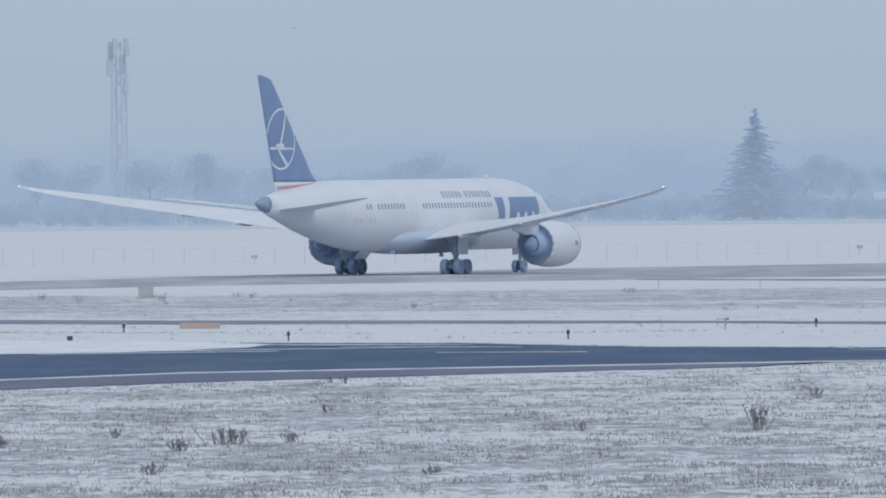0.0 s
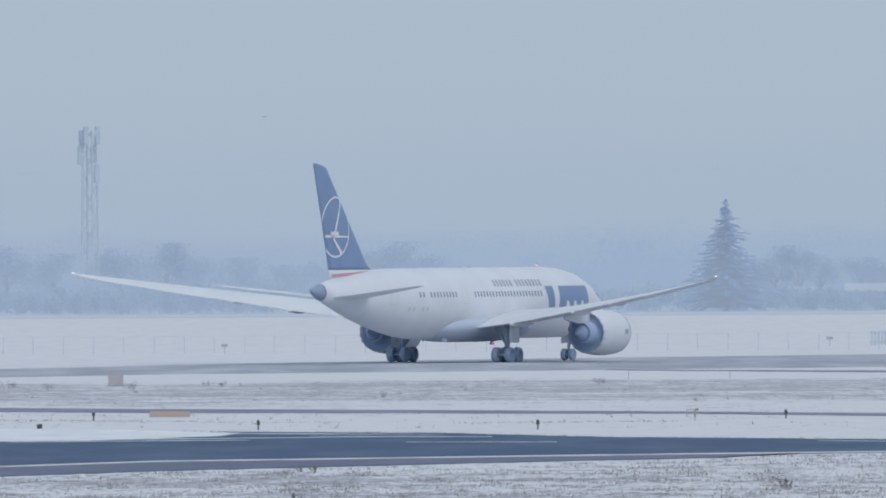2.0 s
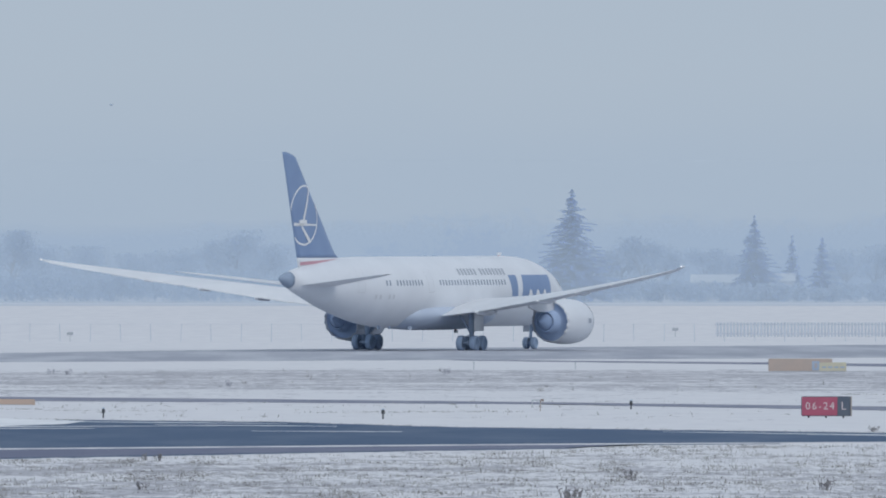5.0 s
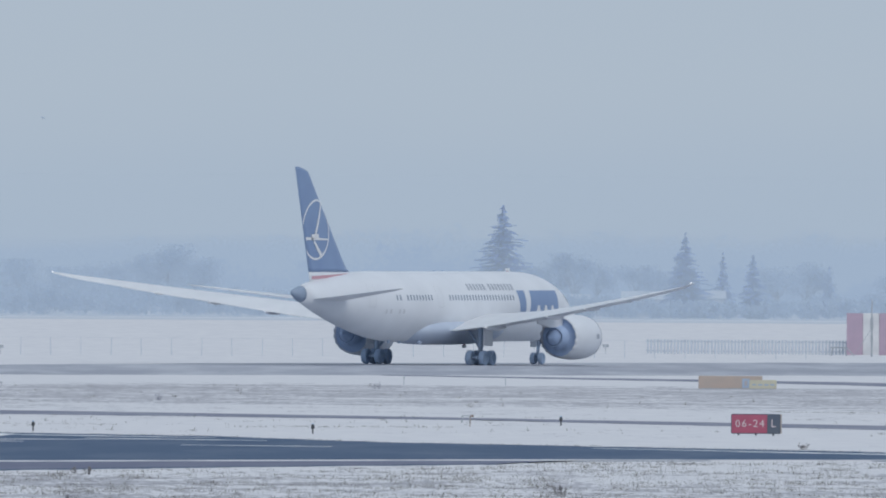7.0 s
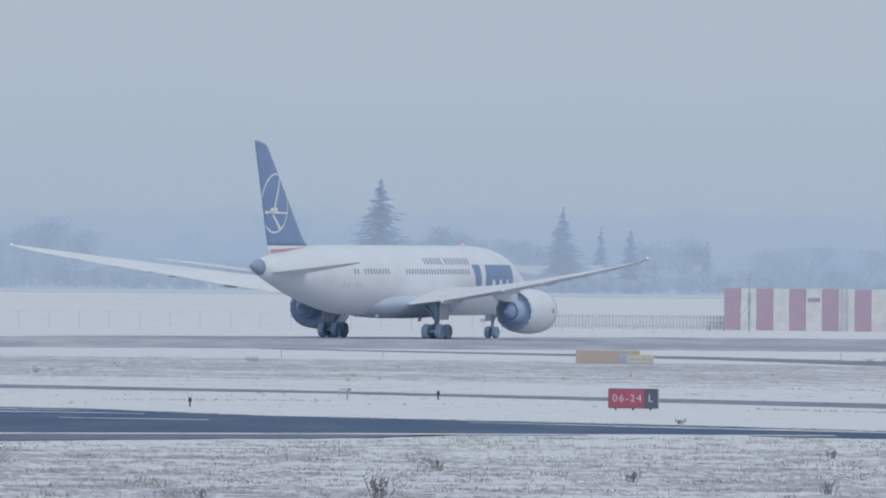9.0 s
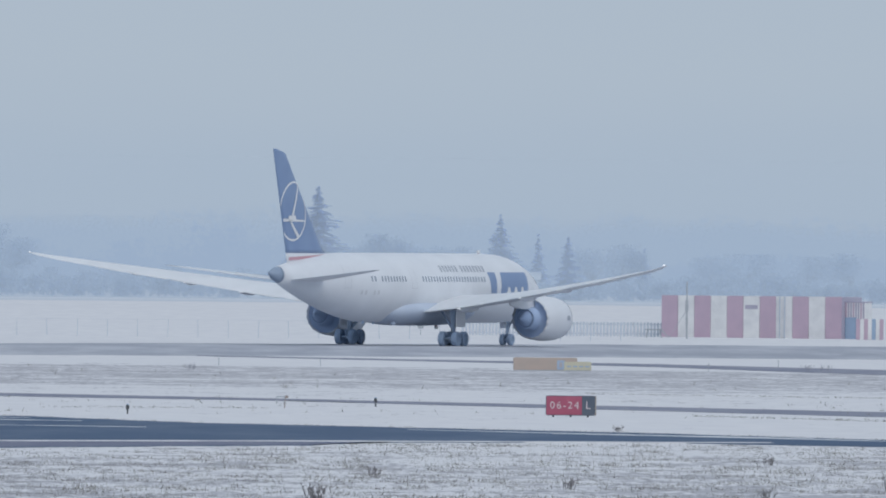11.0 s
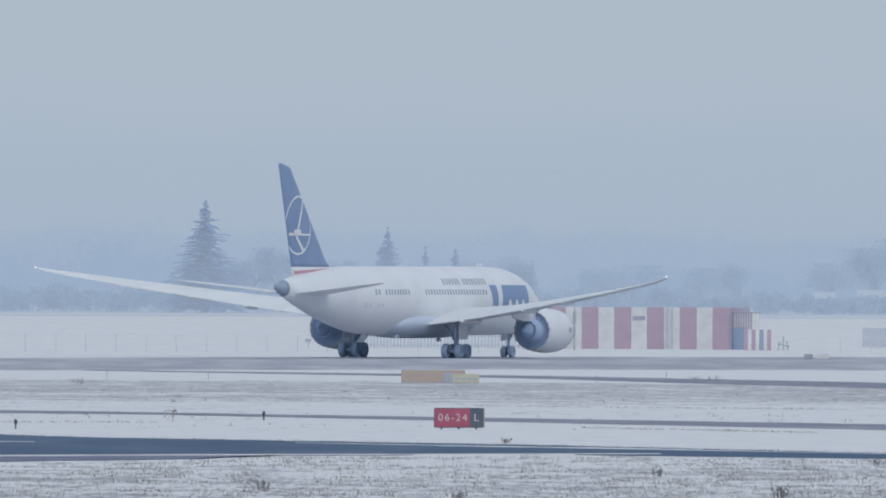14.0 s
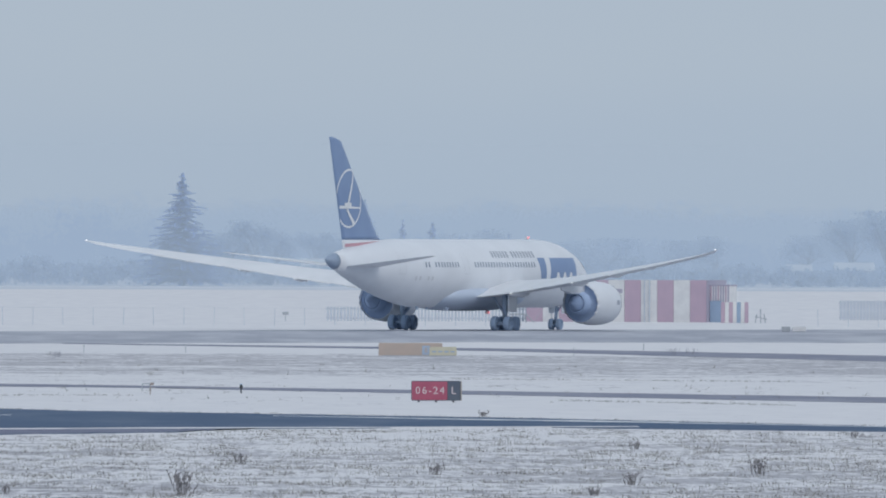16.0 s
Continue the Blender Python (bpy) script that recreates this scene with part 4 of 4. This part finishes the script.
def make_trees():
    def px(u, y):
        return (u - 784) * y / F
    make_conifer(px(1012, 3500), 3500, 12.05, 7.8, 3, "tall broad spruce rising over the far treeline, painted pale blue for haze", 40)
    make_conifer(px(1335, 3540), 3540, 9.2, 4.8, 5, "slender conifer in the far treeline, painted pale blue for haze", 32)
    make_conifer(px(1402, 3650), 3650, 7.0, 2.8, 8, "thin small conifer in the far treeline, painted pale blue for haze", 16)
    make_conifer(px(1455, 3580), 3580, 7.0, 3.8, 9, "small conifer in the far treeline, painted pale blue for haze", 18)
    make_conifer(px(1590, 3650), 3650, 5.2, 2.2, 12, "small conifer in the far treeline, painted pale blue for haze", 14)
    rng = random.Random(21)
    for u, h, w, y in ((20, 7.5, 6, 3620), (75, 6.0, 5, 3640), (420, 7.6, 6, 3660), (380, 6.5, 5, 3680), (470, 6.2, 5, 3640), (1100, 6.4, 4, 3600),
                       (1140, 6.8, 4.6, 3590), (1180, 6.0, 4.4, 3620), (1060, 5.5, 4, 3600), (1250, 5.6, 4, 3630), (1290, 5.0, 4, 3620), (1500, 5.5, 5, 3640),
                       (1550, 6.0, 5, 3650), (1700, 4.6, 5, 3680), (1770, 5.0, 6, 3700), (1880, 4.8, 6, 3650), (1960, 5.2, 5, 3660), (2120, 5.4, 6, 3640), (2200, 7.0, 6, 3620), (2260, 8.0, 7, 3600),
                       (-60, 7.0, 6, 3640), (-180, 6.4, 6, 3650), (-260, 7.2, 6, 3630), (150, 5.8, 6, 3660), (230, 5.0, 6, 3670), (310, 5.6, 5, 3650)):
        leafless(px(u, y), y, h, w, rng.randint(0, 9999), "bare tree in the far treeline, painted pale blue for haze")


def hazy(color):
    """The plain pale tone of far distance as a flat glow: haze painted in as emission."""
    m = bpy.data.materials.new("haze_glow")
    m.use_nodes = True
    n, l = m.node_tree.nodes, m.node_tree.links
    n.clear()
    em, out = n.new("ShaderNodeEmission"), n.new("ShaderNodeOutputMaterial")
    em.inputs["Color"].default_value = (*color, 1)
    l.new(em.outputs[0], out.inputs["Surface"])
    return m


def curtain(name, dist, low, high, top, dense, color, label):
    """A glowing sheet added for haze round the end of the field, thinning out unevenly towards its top."""
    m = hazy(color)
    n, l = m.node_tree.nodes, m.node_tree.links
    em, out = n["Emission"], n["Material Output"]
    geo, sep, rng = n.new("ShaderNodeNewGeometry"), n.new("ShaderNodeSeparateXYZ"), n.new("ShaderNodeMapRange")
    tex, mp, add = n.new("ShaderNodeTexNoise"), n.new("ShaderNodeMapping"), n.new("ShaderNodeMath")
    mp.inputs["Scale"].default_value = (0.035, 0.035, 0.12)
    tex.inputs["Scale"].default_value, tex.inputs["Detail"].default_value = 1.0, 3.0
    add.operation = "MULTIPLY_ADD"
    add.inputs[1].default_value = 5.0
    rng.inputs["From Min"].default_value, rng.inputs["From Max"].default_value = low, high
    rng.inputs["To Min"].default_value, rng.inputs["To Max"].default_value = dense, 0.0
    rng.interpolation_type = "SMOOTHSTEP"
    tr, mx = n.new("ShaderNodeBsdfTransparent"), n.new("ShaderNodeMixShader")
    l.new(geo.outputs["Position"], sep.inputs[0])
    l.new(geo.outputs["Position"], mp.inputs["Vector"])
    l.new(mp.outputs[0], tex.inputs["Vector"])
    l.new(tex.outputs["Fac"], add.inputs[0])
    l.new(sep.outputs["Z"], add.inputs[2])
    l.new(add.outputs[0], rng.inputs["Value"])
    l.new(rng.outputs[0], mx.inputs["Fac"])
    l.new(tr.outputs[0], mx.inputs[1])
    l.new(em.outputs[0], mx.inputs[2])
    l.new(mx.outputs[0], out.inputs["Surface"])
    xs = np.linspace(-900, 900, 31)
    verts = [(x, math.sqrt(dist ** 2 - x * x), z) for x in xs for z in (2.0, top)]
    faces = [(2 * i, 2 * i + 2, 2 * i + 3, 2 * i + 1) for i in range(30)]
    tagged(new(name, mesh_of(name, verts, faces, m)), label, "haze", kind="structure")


def make_woods():
    """Belts of far bare woods: crowns of fine twigs, one behind another, the farther two in a flat haze glow, and
    glowing sheets for the haze.
    """
    def belt(name, y, depth, spacing, high, seed, label, mat, twigs=150, size=0.35):
        rng = np.random.default_rng(seed)
        verts, faces = [], []
        for x in np.arange(-120, 150, spacing):
            h = high(x) * rng.uniform(0.65, 1.15)
            cx, cy = x + rng.normal(0, spacing * 0.4), y + rng.uniform(0, depth)
            z, w = ground_z(cy), h * rng.uniform(0.28, 0.5)
            lobes = [(rng.normal(0, w * 0.6), rng.normal(0, w * 0.6), h * rng.uniform(0.25, 0.85)) for _ in range(6)]
            for k in range(twigs):
                lx, ly, lz = lobes[k % 6]
                p = np.array([cx + lx, cy + ly, z + lz]) + rng.normal(0, 1, 3) * (w * 0.4, w * 0.4, h * 0.15)
                p[2] = max(z + 0.05, min(p[2], z + h))
                d, e = rng.normal(0, size, 3), rng.normal(0, size, 3)
                i = len(verts)
                verts += [tuple(p), tuple(p + d), tuple(p + e)]
                faces.append((i, i + 1, i + 2))
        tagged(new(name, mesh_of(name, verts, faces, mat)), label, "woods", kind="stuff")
    belt("shrubs", 3508, 30, 0.75, lambda x: 2.3 + 0.5 * math.sin(x * 0.13) + (0.9 if x < 0 else 0), 4, "low belt of bare shrubs beyond the snowfield, painted pale blue for haze", TWIG, 420, 0.2)
    # woods and forest glow in a haze tone instead of taking light
    belt("woods", 3700, 90, 1.3, lambda x: 5.2 + 1.1 * math.sin(x * 0.06 + 1) + 0.6 * math.sin(x * 0.21), 11, "pale belt of far bare woods, haze painted as a flat glow", hazy((0.285, 0.39, 0.57)), 420, 0.28)
    belt("forest", 4150, 160, 1.6, lambda x: 9.0 + 0.8 * math.sin(x * 0.04), 23, "very pale far forest on the skyline, haze painted as a flat glow", hazy((0.345, 0.445, 0.59)), 450, 0.36)
    curtain("backdrop", 4850.0, 14.0, 18.0, 24.0, 0.9, (0.33, 0.435, 0.60), "glowing sheet standing in for pale blue haze over the far distance")
    curtain("backdrop", 3480.0, 9.0, 18.0, 30.0, 0.40, (0.325, 0.43, 0.60), "glowing sheet standing in for thin blue haze before the far treeline")
    curtain("backdrop", 3430.0, 17.0, 32.0, 36.0, 0.50, (0.365, 0.46, 0.59), "glowing sheet standing in for thin pale haze at the end of the snowfield")


def make_far_buildings():
    for u0, u1, v0, y, label in ((1225, 1325, 486, 3560, "low pale far building with a snowy roof"), (1120, 1165, 492, 3575, "small pale far shed with a snowy roof"),
                                 (1352, 1405, 484, 3590, "small pale far house with a snowy roof"), (2085, 2125, 494, 3570, "small pale far shed behind the snowfield"),
                                 (2170, 2235, 490, 3570, "low pale far building behind the snowfield")):
        x0, x1 = (u0 - 784) * y / F, (u1 - 784) * y / F
        z = ground_z(y)
        top = EYE - (v0 - HORIZON) * y / F - z
        w = x1 - x0
        ob = tagged(new("building"), label, "building", "far buildings")
        ob.matrix_basis = pose((x0 + x1) / 2, y, z)
        part("wall", box((w, 6, top - 0.9), (0, 3, (top - 0.9) / 2), 0.03), BUILDING, ob)
        bm = fixed(loft([[(-w / 2 - 0.2, -0.3, top - 0.9), (-w / 2 - 0.2, 6.3, top - 0.9), (-w / 2 - 0.2, 3, top)],
                         [(w / 2 + 0.2, -0.3, top - 0.9), (w / 2 + 0.2, 6.3, top - 0.9), (w / 2 + 0.2, 3, top)]]))
        part("roof", bm, ROOF, ob)
        for i in range(max(2, int(w / 1.8))):
            part("window", box((0.6, 0.06, 0.7), (-w / 2 + 0.9 + 1.8 * i, -0.02, (top - 0.9) * 0.55), 0.01), STEEL, ob)


def make_mast():
    y = 3600.0
    x = (-113 - 784) * y / F
    z = ground_z(y)
    high = EYE - (208 - HORIZON) * y / F - z
    mast = tagged(new("lattice_mast"), "tall steel lattice mast with aerials, painted pale for haze", "mast")
    mast.matrix_basis = pose(x, y, z, 0, 0, 20)
    r = 1.05
    for a in range(4):
        c, s = math.cos(math.pi / 2 * a), math.sin(math.pi / 2 * a)
        part("leg", rod((r * c, r * s, -0.2), (r * 0.75 * c, r * 0.75 * s, high), 0.13, 0.11, 6), MASTSTEEL, mast)
        c2, s2 = math.cos(math.pi / 2 * (a + 1)), math.sin(math.pi / 2 * (a + 1))
        n = 10
        for i in range(n):
            z0, z1 = high * i / n, high * (i + 1) / n
            k0, k1 = r * (1 - 0.25 * i / n), r * (1 - 0.25 * (i + 1) / n)
            p, q = ((c, s), (c2, s2)) if i % 2 else ((c2, s2), (c, s))
            part("brace", rod((k0 * p[0], k0 * p[1], z0), (k1 * q[0], k1 * q[1], z1), 0.065, seg=4), MASTSTEEL, mast)
            part("crossbar", rod((k0 * c, k0 * s, z0), (k0 * c2, k0 * s2, z0), 0.035, seg=4), MASTSTEEL, mast)
    for i, (a, h) in enumerate(((0.3, 0.97), (2.2, 0.95), (4.0, 0.97), (0.9, 0.87), (3.1, 0.86), (5.2, 0.76))):
        part("aerial", box((0.55, 0.4, 2.0), (1.1 * math.cos(a), 1.1 * math.sin(a), high * h), 0.05), MASTSTEEL, mast)


# ---- grass and weeds ----
def make_grass():
    rng = np.random.default_rng(7)
    verts, faces = [], []

    def patch(n, y0, y1, xl, xr, h0, h1, share):
        ys = rng.uniform(y0, y1, n)
        xs = xl * ys / 1000 + (xr - xl) * ys / 1000 * rng.random(n)
        for x, y in zip(xs, ys):
            k = 0.8 * noise.noise((x * 0.9, y * 0.09, 1.0)) + 0.6 * noise.noise((x * 0.2, y * 0.05, 4.0)) + 0.3 * noise.noise((x * 0.04, y * 0.16, 9.0))
            if k < share + rng.normal(0, 0.25):
                continue
            z, m = ground_z(y), rng.integers(2, 6)
            for _ in range(m):
                h = h0 + (h1 - h0) * min(1.6, rng.exponential(0.35)) * (0.8 + 0.5 * max(0.0, k))
                px, py = x + rng.normal(0, 0.10), y + rng.normal(0, 0.25)
                lx, w = rng.normal(0, 0.5) * h, h * 0.07 + 0.007
                i = len(verts)
                verts.extend([(px - w, py, z - 0.02), (px + w, py, z - 0.02), (px + lx, py + rng.normal(0, 0.2) * h, z + h)])
                faces.append((i, i + 1, i + 2))
    patch(90000, 570, 1090, -21, 28, 0.015, 0.085, 0.12)
    patch(900, 1290, 1480, -21, 28, 0.04, 0.15, 0.2)
    patch(500, 1650, 2240, -22, 28, 0.08, 0.25, 0.35)
    # rows of grass standing along old wheel ruts
    for u0, v0, u1, v1, n, h in ((-330, 721, 75, 725, 520, 0.04), (560, 730.5, 930, 729, 420, 0.04), (1671, 736, 2092, 743.5, 700, 0.045),
                                 (1489, 698.5, 2092, 702, 600, 0.05), (80, 727, 330, 728, 260, 0.03)):
        for k in rng.random(n):
            if noise.noise((k * 31.0, u0, 2.0)) < rng.normal(-0.1, 0.25):
                continue
            x, y, z = on_ground(u0 + (u1 - u0) * k, v0 + (v1 - v0) * k)
            y, hh, i = y + rng.normal(0, 3.5), h * rng.uniform(0.4, 1.6), len(verts)
            w = hh * 0.2 + 0.012
            verts.extend([(x - w, y, z - 0.02), (x + w, y, z - 0.02), (x + rng.normal(0, 0.4) * hh, y, z + hh)])
            faces.append((i, i + 1, i + 2))
    keep = []
    for f in faces:
        x, y, _ = verts[f[0]]
        edge = np.interp(x, (-26, -13.7, -5.1, 4, 6, 16.1, 31), (920, 993, 1026, 1056, 1078, 1095, 1066))
        if not edge - 9 < y < 1250:
            keep.append(f)
    # a thin fringe of grass along the far edge of the asphalt
    for x in rng.uniform(-29, 32, 1500):
        if noise.noise((x * 0.35, 3.0, 7.0)) < rng.normal(-0.15, 0.3):
            continue
        y = float(np.interp(x, (-30, -17.6, -6.3, 0.3, 6.6, 17, 32), (1318, 1283, 1256, 1212, 1193, 1161, 1093))) + rng.uniform(1, 9)
        h, i = rng.uniform(0.015, 0.05), len(verts)
        verts.extend([(x - 0.03, y, ground_z(y) - 0.02), (x + 0.03, y, ground_z(y) - 0.02), (x + rng.normal(0, 0.4) * h, y, ground_z(y) + h)])
        keep.append((i, i + 1, i + 2))
    ob = new("grass", mesh_of("grass", verts, keep, STRAW))
    tagged(ob, "short dead grass blades sticking out of thin snow", "grass", kind="stuff")


def make_weeds():
    def weed(x, y, high, wide, n, seed):
        rng = random.Random(seed)
        tuft = tagged(new("weed"), "dark dry weed tuft standing in the snow" if y < 1500 else "dry weed tuft standing in the snow, paled for haze", "weed", "dry weeds")
        tuft.matrix_basis = pose(x, y, ground_z(y))
        for _ in range(int(n * 1.5)):
            a = rng.gauss(0, 0.33) * wide
            h = high * rng.uniform(0.45, 1.0)
            base = (a * 0.75, rng.uniform(-0.1, 0.1), -0.03)
            tip = (a + rng.gauss(0, 0.08), rng.uniform(-0.15, 0.15), h)
            bm = rod(base, tip, 0.011, 0.005, 4)
            for _ in range(3):
                f = rng.uniform(0.4, 0.95)
                p = [base[i] + (tip[i] - base[i]) * f for i in range(3)]
                q = (p[0] + rng.gauss(0, 0.035), p[1] + rng.gauss(0, 0.03), p[2] + rng.uniform(0.03, 0.10))
                bm = rod(p, q, 0.009, 0.012, 4, bm)
            part("stalk", bm, WEED if y < 1500 else HAZEWEED, tuft)
    for i, (u, v, h, w, n) in enumerate(((75, 922, 0.38, 0.6, 24), (1012, 906, 0.52, 0.5, 14), (-12, 934, 0.32, 0.35, 12), (-128, 910, 0.25, 0.15, 6), (1118, 850, 0.3, 0.3, 8),
                                         (2035, 866, 0.5, 0.4, 12), (1805, 886, 0.35, 0.3, 10), (1460, 868, 0.32, 0.35, 9), (2203, 801, 0.2, 0.3, 8),
                                         (180, 920, 0.25, 0.3, 8), (260, 815, 0.22, 0.15, 5), (281, 817, 0.28, 0.12, 5), (1815, 822, 0.25, 0.35, 9), (700, 905, 0.25, 0.2, 6),
                                         (-60, 975, 0.25, 0.3, 9), (430, 980, 0.2, 0.2, 6),
                                         (1008, 888, 0.45, 0.4, 10), (1740, 905, 0.25, 0.25, 7), (250, 868, 0.2, 0.2, 6), (-40, 668, 0.6, 0.9, 14), (-250, 664, 0.5, 0.9, 12), (-190, 667, 0.45, 0.7, 10), (120, 664, 0.4, 0.7, 10), (790, 662, 0.45, 0.5, 10), (405, 684, 0.4, 0.4, 8),
                                         (1880, 655, 0.5, 0.8, 10), (1912, 655, 0.5, 0.8, 10), (95, 662, 0.35, 0.8, 9), (-330, 925, 0.3, 0.3, 9), (1546, 765, 0.22, 0.25, 8))):
        x, y, z = on_ground(u, v)
        weed(x, y, h, w, n, 40 + i)


def make_sky_speck():
    # an unidentified still speck in the sky, given the shape of a drone
    y = 3000.0
    ob = tagged(new("drone"), "tiny grey speck of unknown kind far off in the haze, shaped as a drone", "drone")
    ob.matrix_basis = pose((197 - 784) * y / F, y, EYE + (HORIZON - 186) * y / F, 0, 8, 0)
    part("body", box((0.26, 0.2, 0.1), (0, 0, 0), 0.03), STEEL, ob)
    for a in (45, 135, 225, 315):
        c, d = math.cos(radians(a)), math.sin(radians(a))
        part("arm", rod((0.08 * c, 0.08 * d, 0), (0.24 * c, 0.24 * d, 0.03), 0.015, seg=6), STEEL, ob)
        part("rotor", rod((0.24 * c, 0.24 * d, 0.03), (0.24 * c, 0.24 * d, 0.045), 0.09, seg=10), STEEL, ob)


make_pavements()
AIRLINER = make_airliner()
make_runway_sign()
make_direction_boards()
make_lights()
make_hut()
make_fence()
make_trees()
make_woods()
make_far_buildings()
make_mast()
make_grass()
make_weeds()
make_sky_speck()

# ---- what moves ----
HEADING = 24.66      # degrees to the right of the view
# bearing of the tail's tip along the run, in units of 1/F radian
RUN_T = (0.0, 0.5, 1.0, 1.5, 2.0, 2.5, 3.0, 3.5, 4.0, 4.5, 5.0, 7.5, 8.0, 8.5, 9.0, 11.5, 12.0, 12.5, 13.0, 13.5, 14.0, 14.5, 15.0, 15.5, 16.0)
RUN_U = (127.8, 164.3, 200.9, 240.4, 275.2, 312.8, 349.5, 387.2, 422.1, 457.1, 495.0, 671.1, 711.8, 744.6, 779.5, 963.0, 996.4, 1031.6,
         1065.0, 1101.2, 1134.3, 1167.9, 1199.3, 1233.2, 1266.5)
RUN = np.polyfit(RUN_T, RUN_U, 4)
TAIL = 28.4


def run_place(t):
    """How far the airliner has run at t, and where its tail is: it runs straight along the taxiway."""
    az = (np.polyval(RUN, t) - 784.0) / F
    x0, y0, h = -2.05, 2747.0, radians(HEADING)
    s = (y0 * az - x0) / (math.sin(h) - az * math.cos(h))
    return s, (x0 + s * math.sin(h), y0 + s * math.cos(h))


def motions():
    rows = []
    for t in [i / 10 for i in range(0, 161, 5)]:
        s, (x, y) = run_place(t)
        # it swings a little to the left as it runs, and leans with the pavement
        turn = float(np.interp(t, (0, 3, 5, 9, 12.5, 16), (25.2, 24.75, 24.65, 24.3, 24.12, 23.95)))
        pitch = float(np.interp(t, (0, 5, 16), (0.2, 0.18, 0.05)))
        roll = float(np.interp(t, (0, 16), (0.55, 0.65)))
        x, y = x + TAIL * math.sin(radians(turn)), y + TAIL * math.cos(radians(turn))
        rows.append((t, pose(x, y, ground_z(y) + 0.02, 0, 0, -turn) @ pose(0, 0, 0, pitch, roll, 0)))
    walk(AIRLINER, rows)
    s0 = run_place(0.0)[0]
    for wheel, place, radius in WHEELS:
        walk(wheel, [(i / 15, Matrix.Translation(place) @ Matrix.Rotation(-(run_place(i / 15)[0] - s0) / radius, 4, "X")) for i in range(241)])
    # each beacon turns once in 1.406 s
    for hood, place in BEACONS:
        walk(hood, [(i / 15, Matrix.Translation(place) @ Matrix.Rotation(radians(-65.3 + 360 * (i / 15 - 7.43) / 1.406), 4, "Z")) for i in range(241)])


motions()
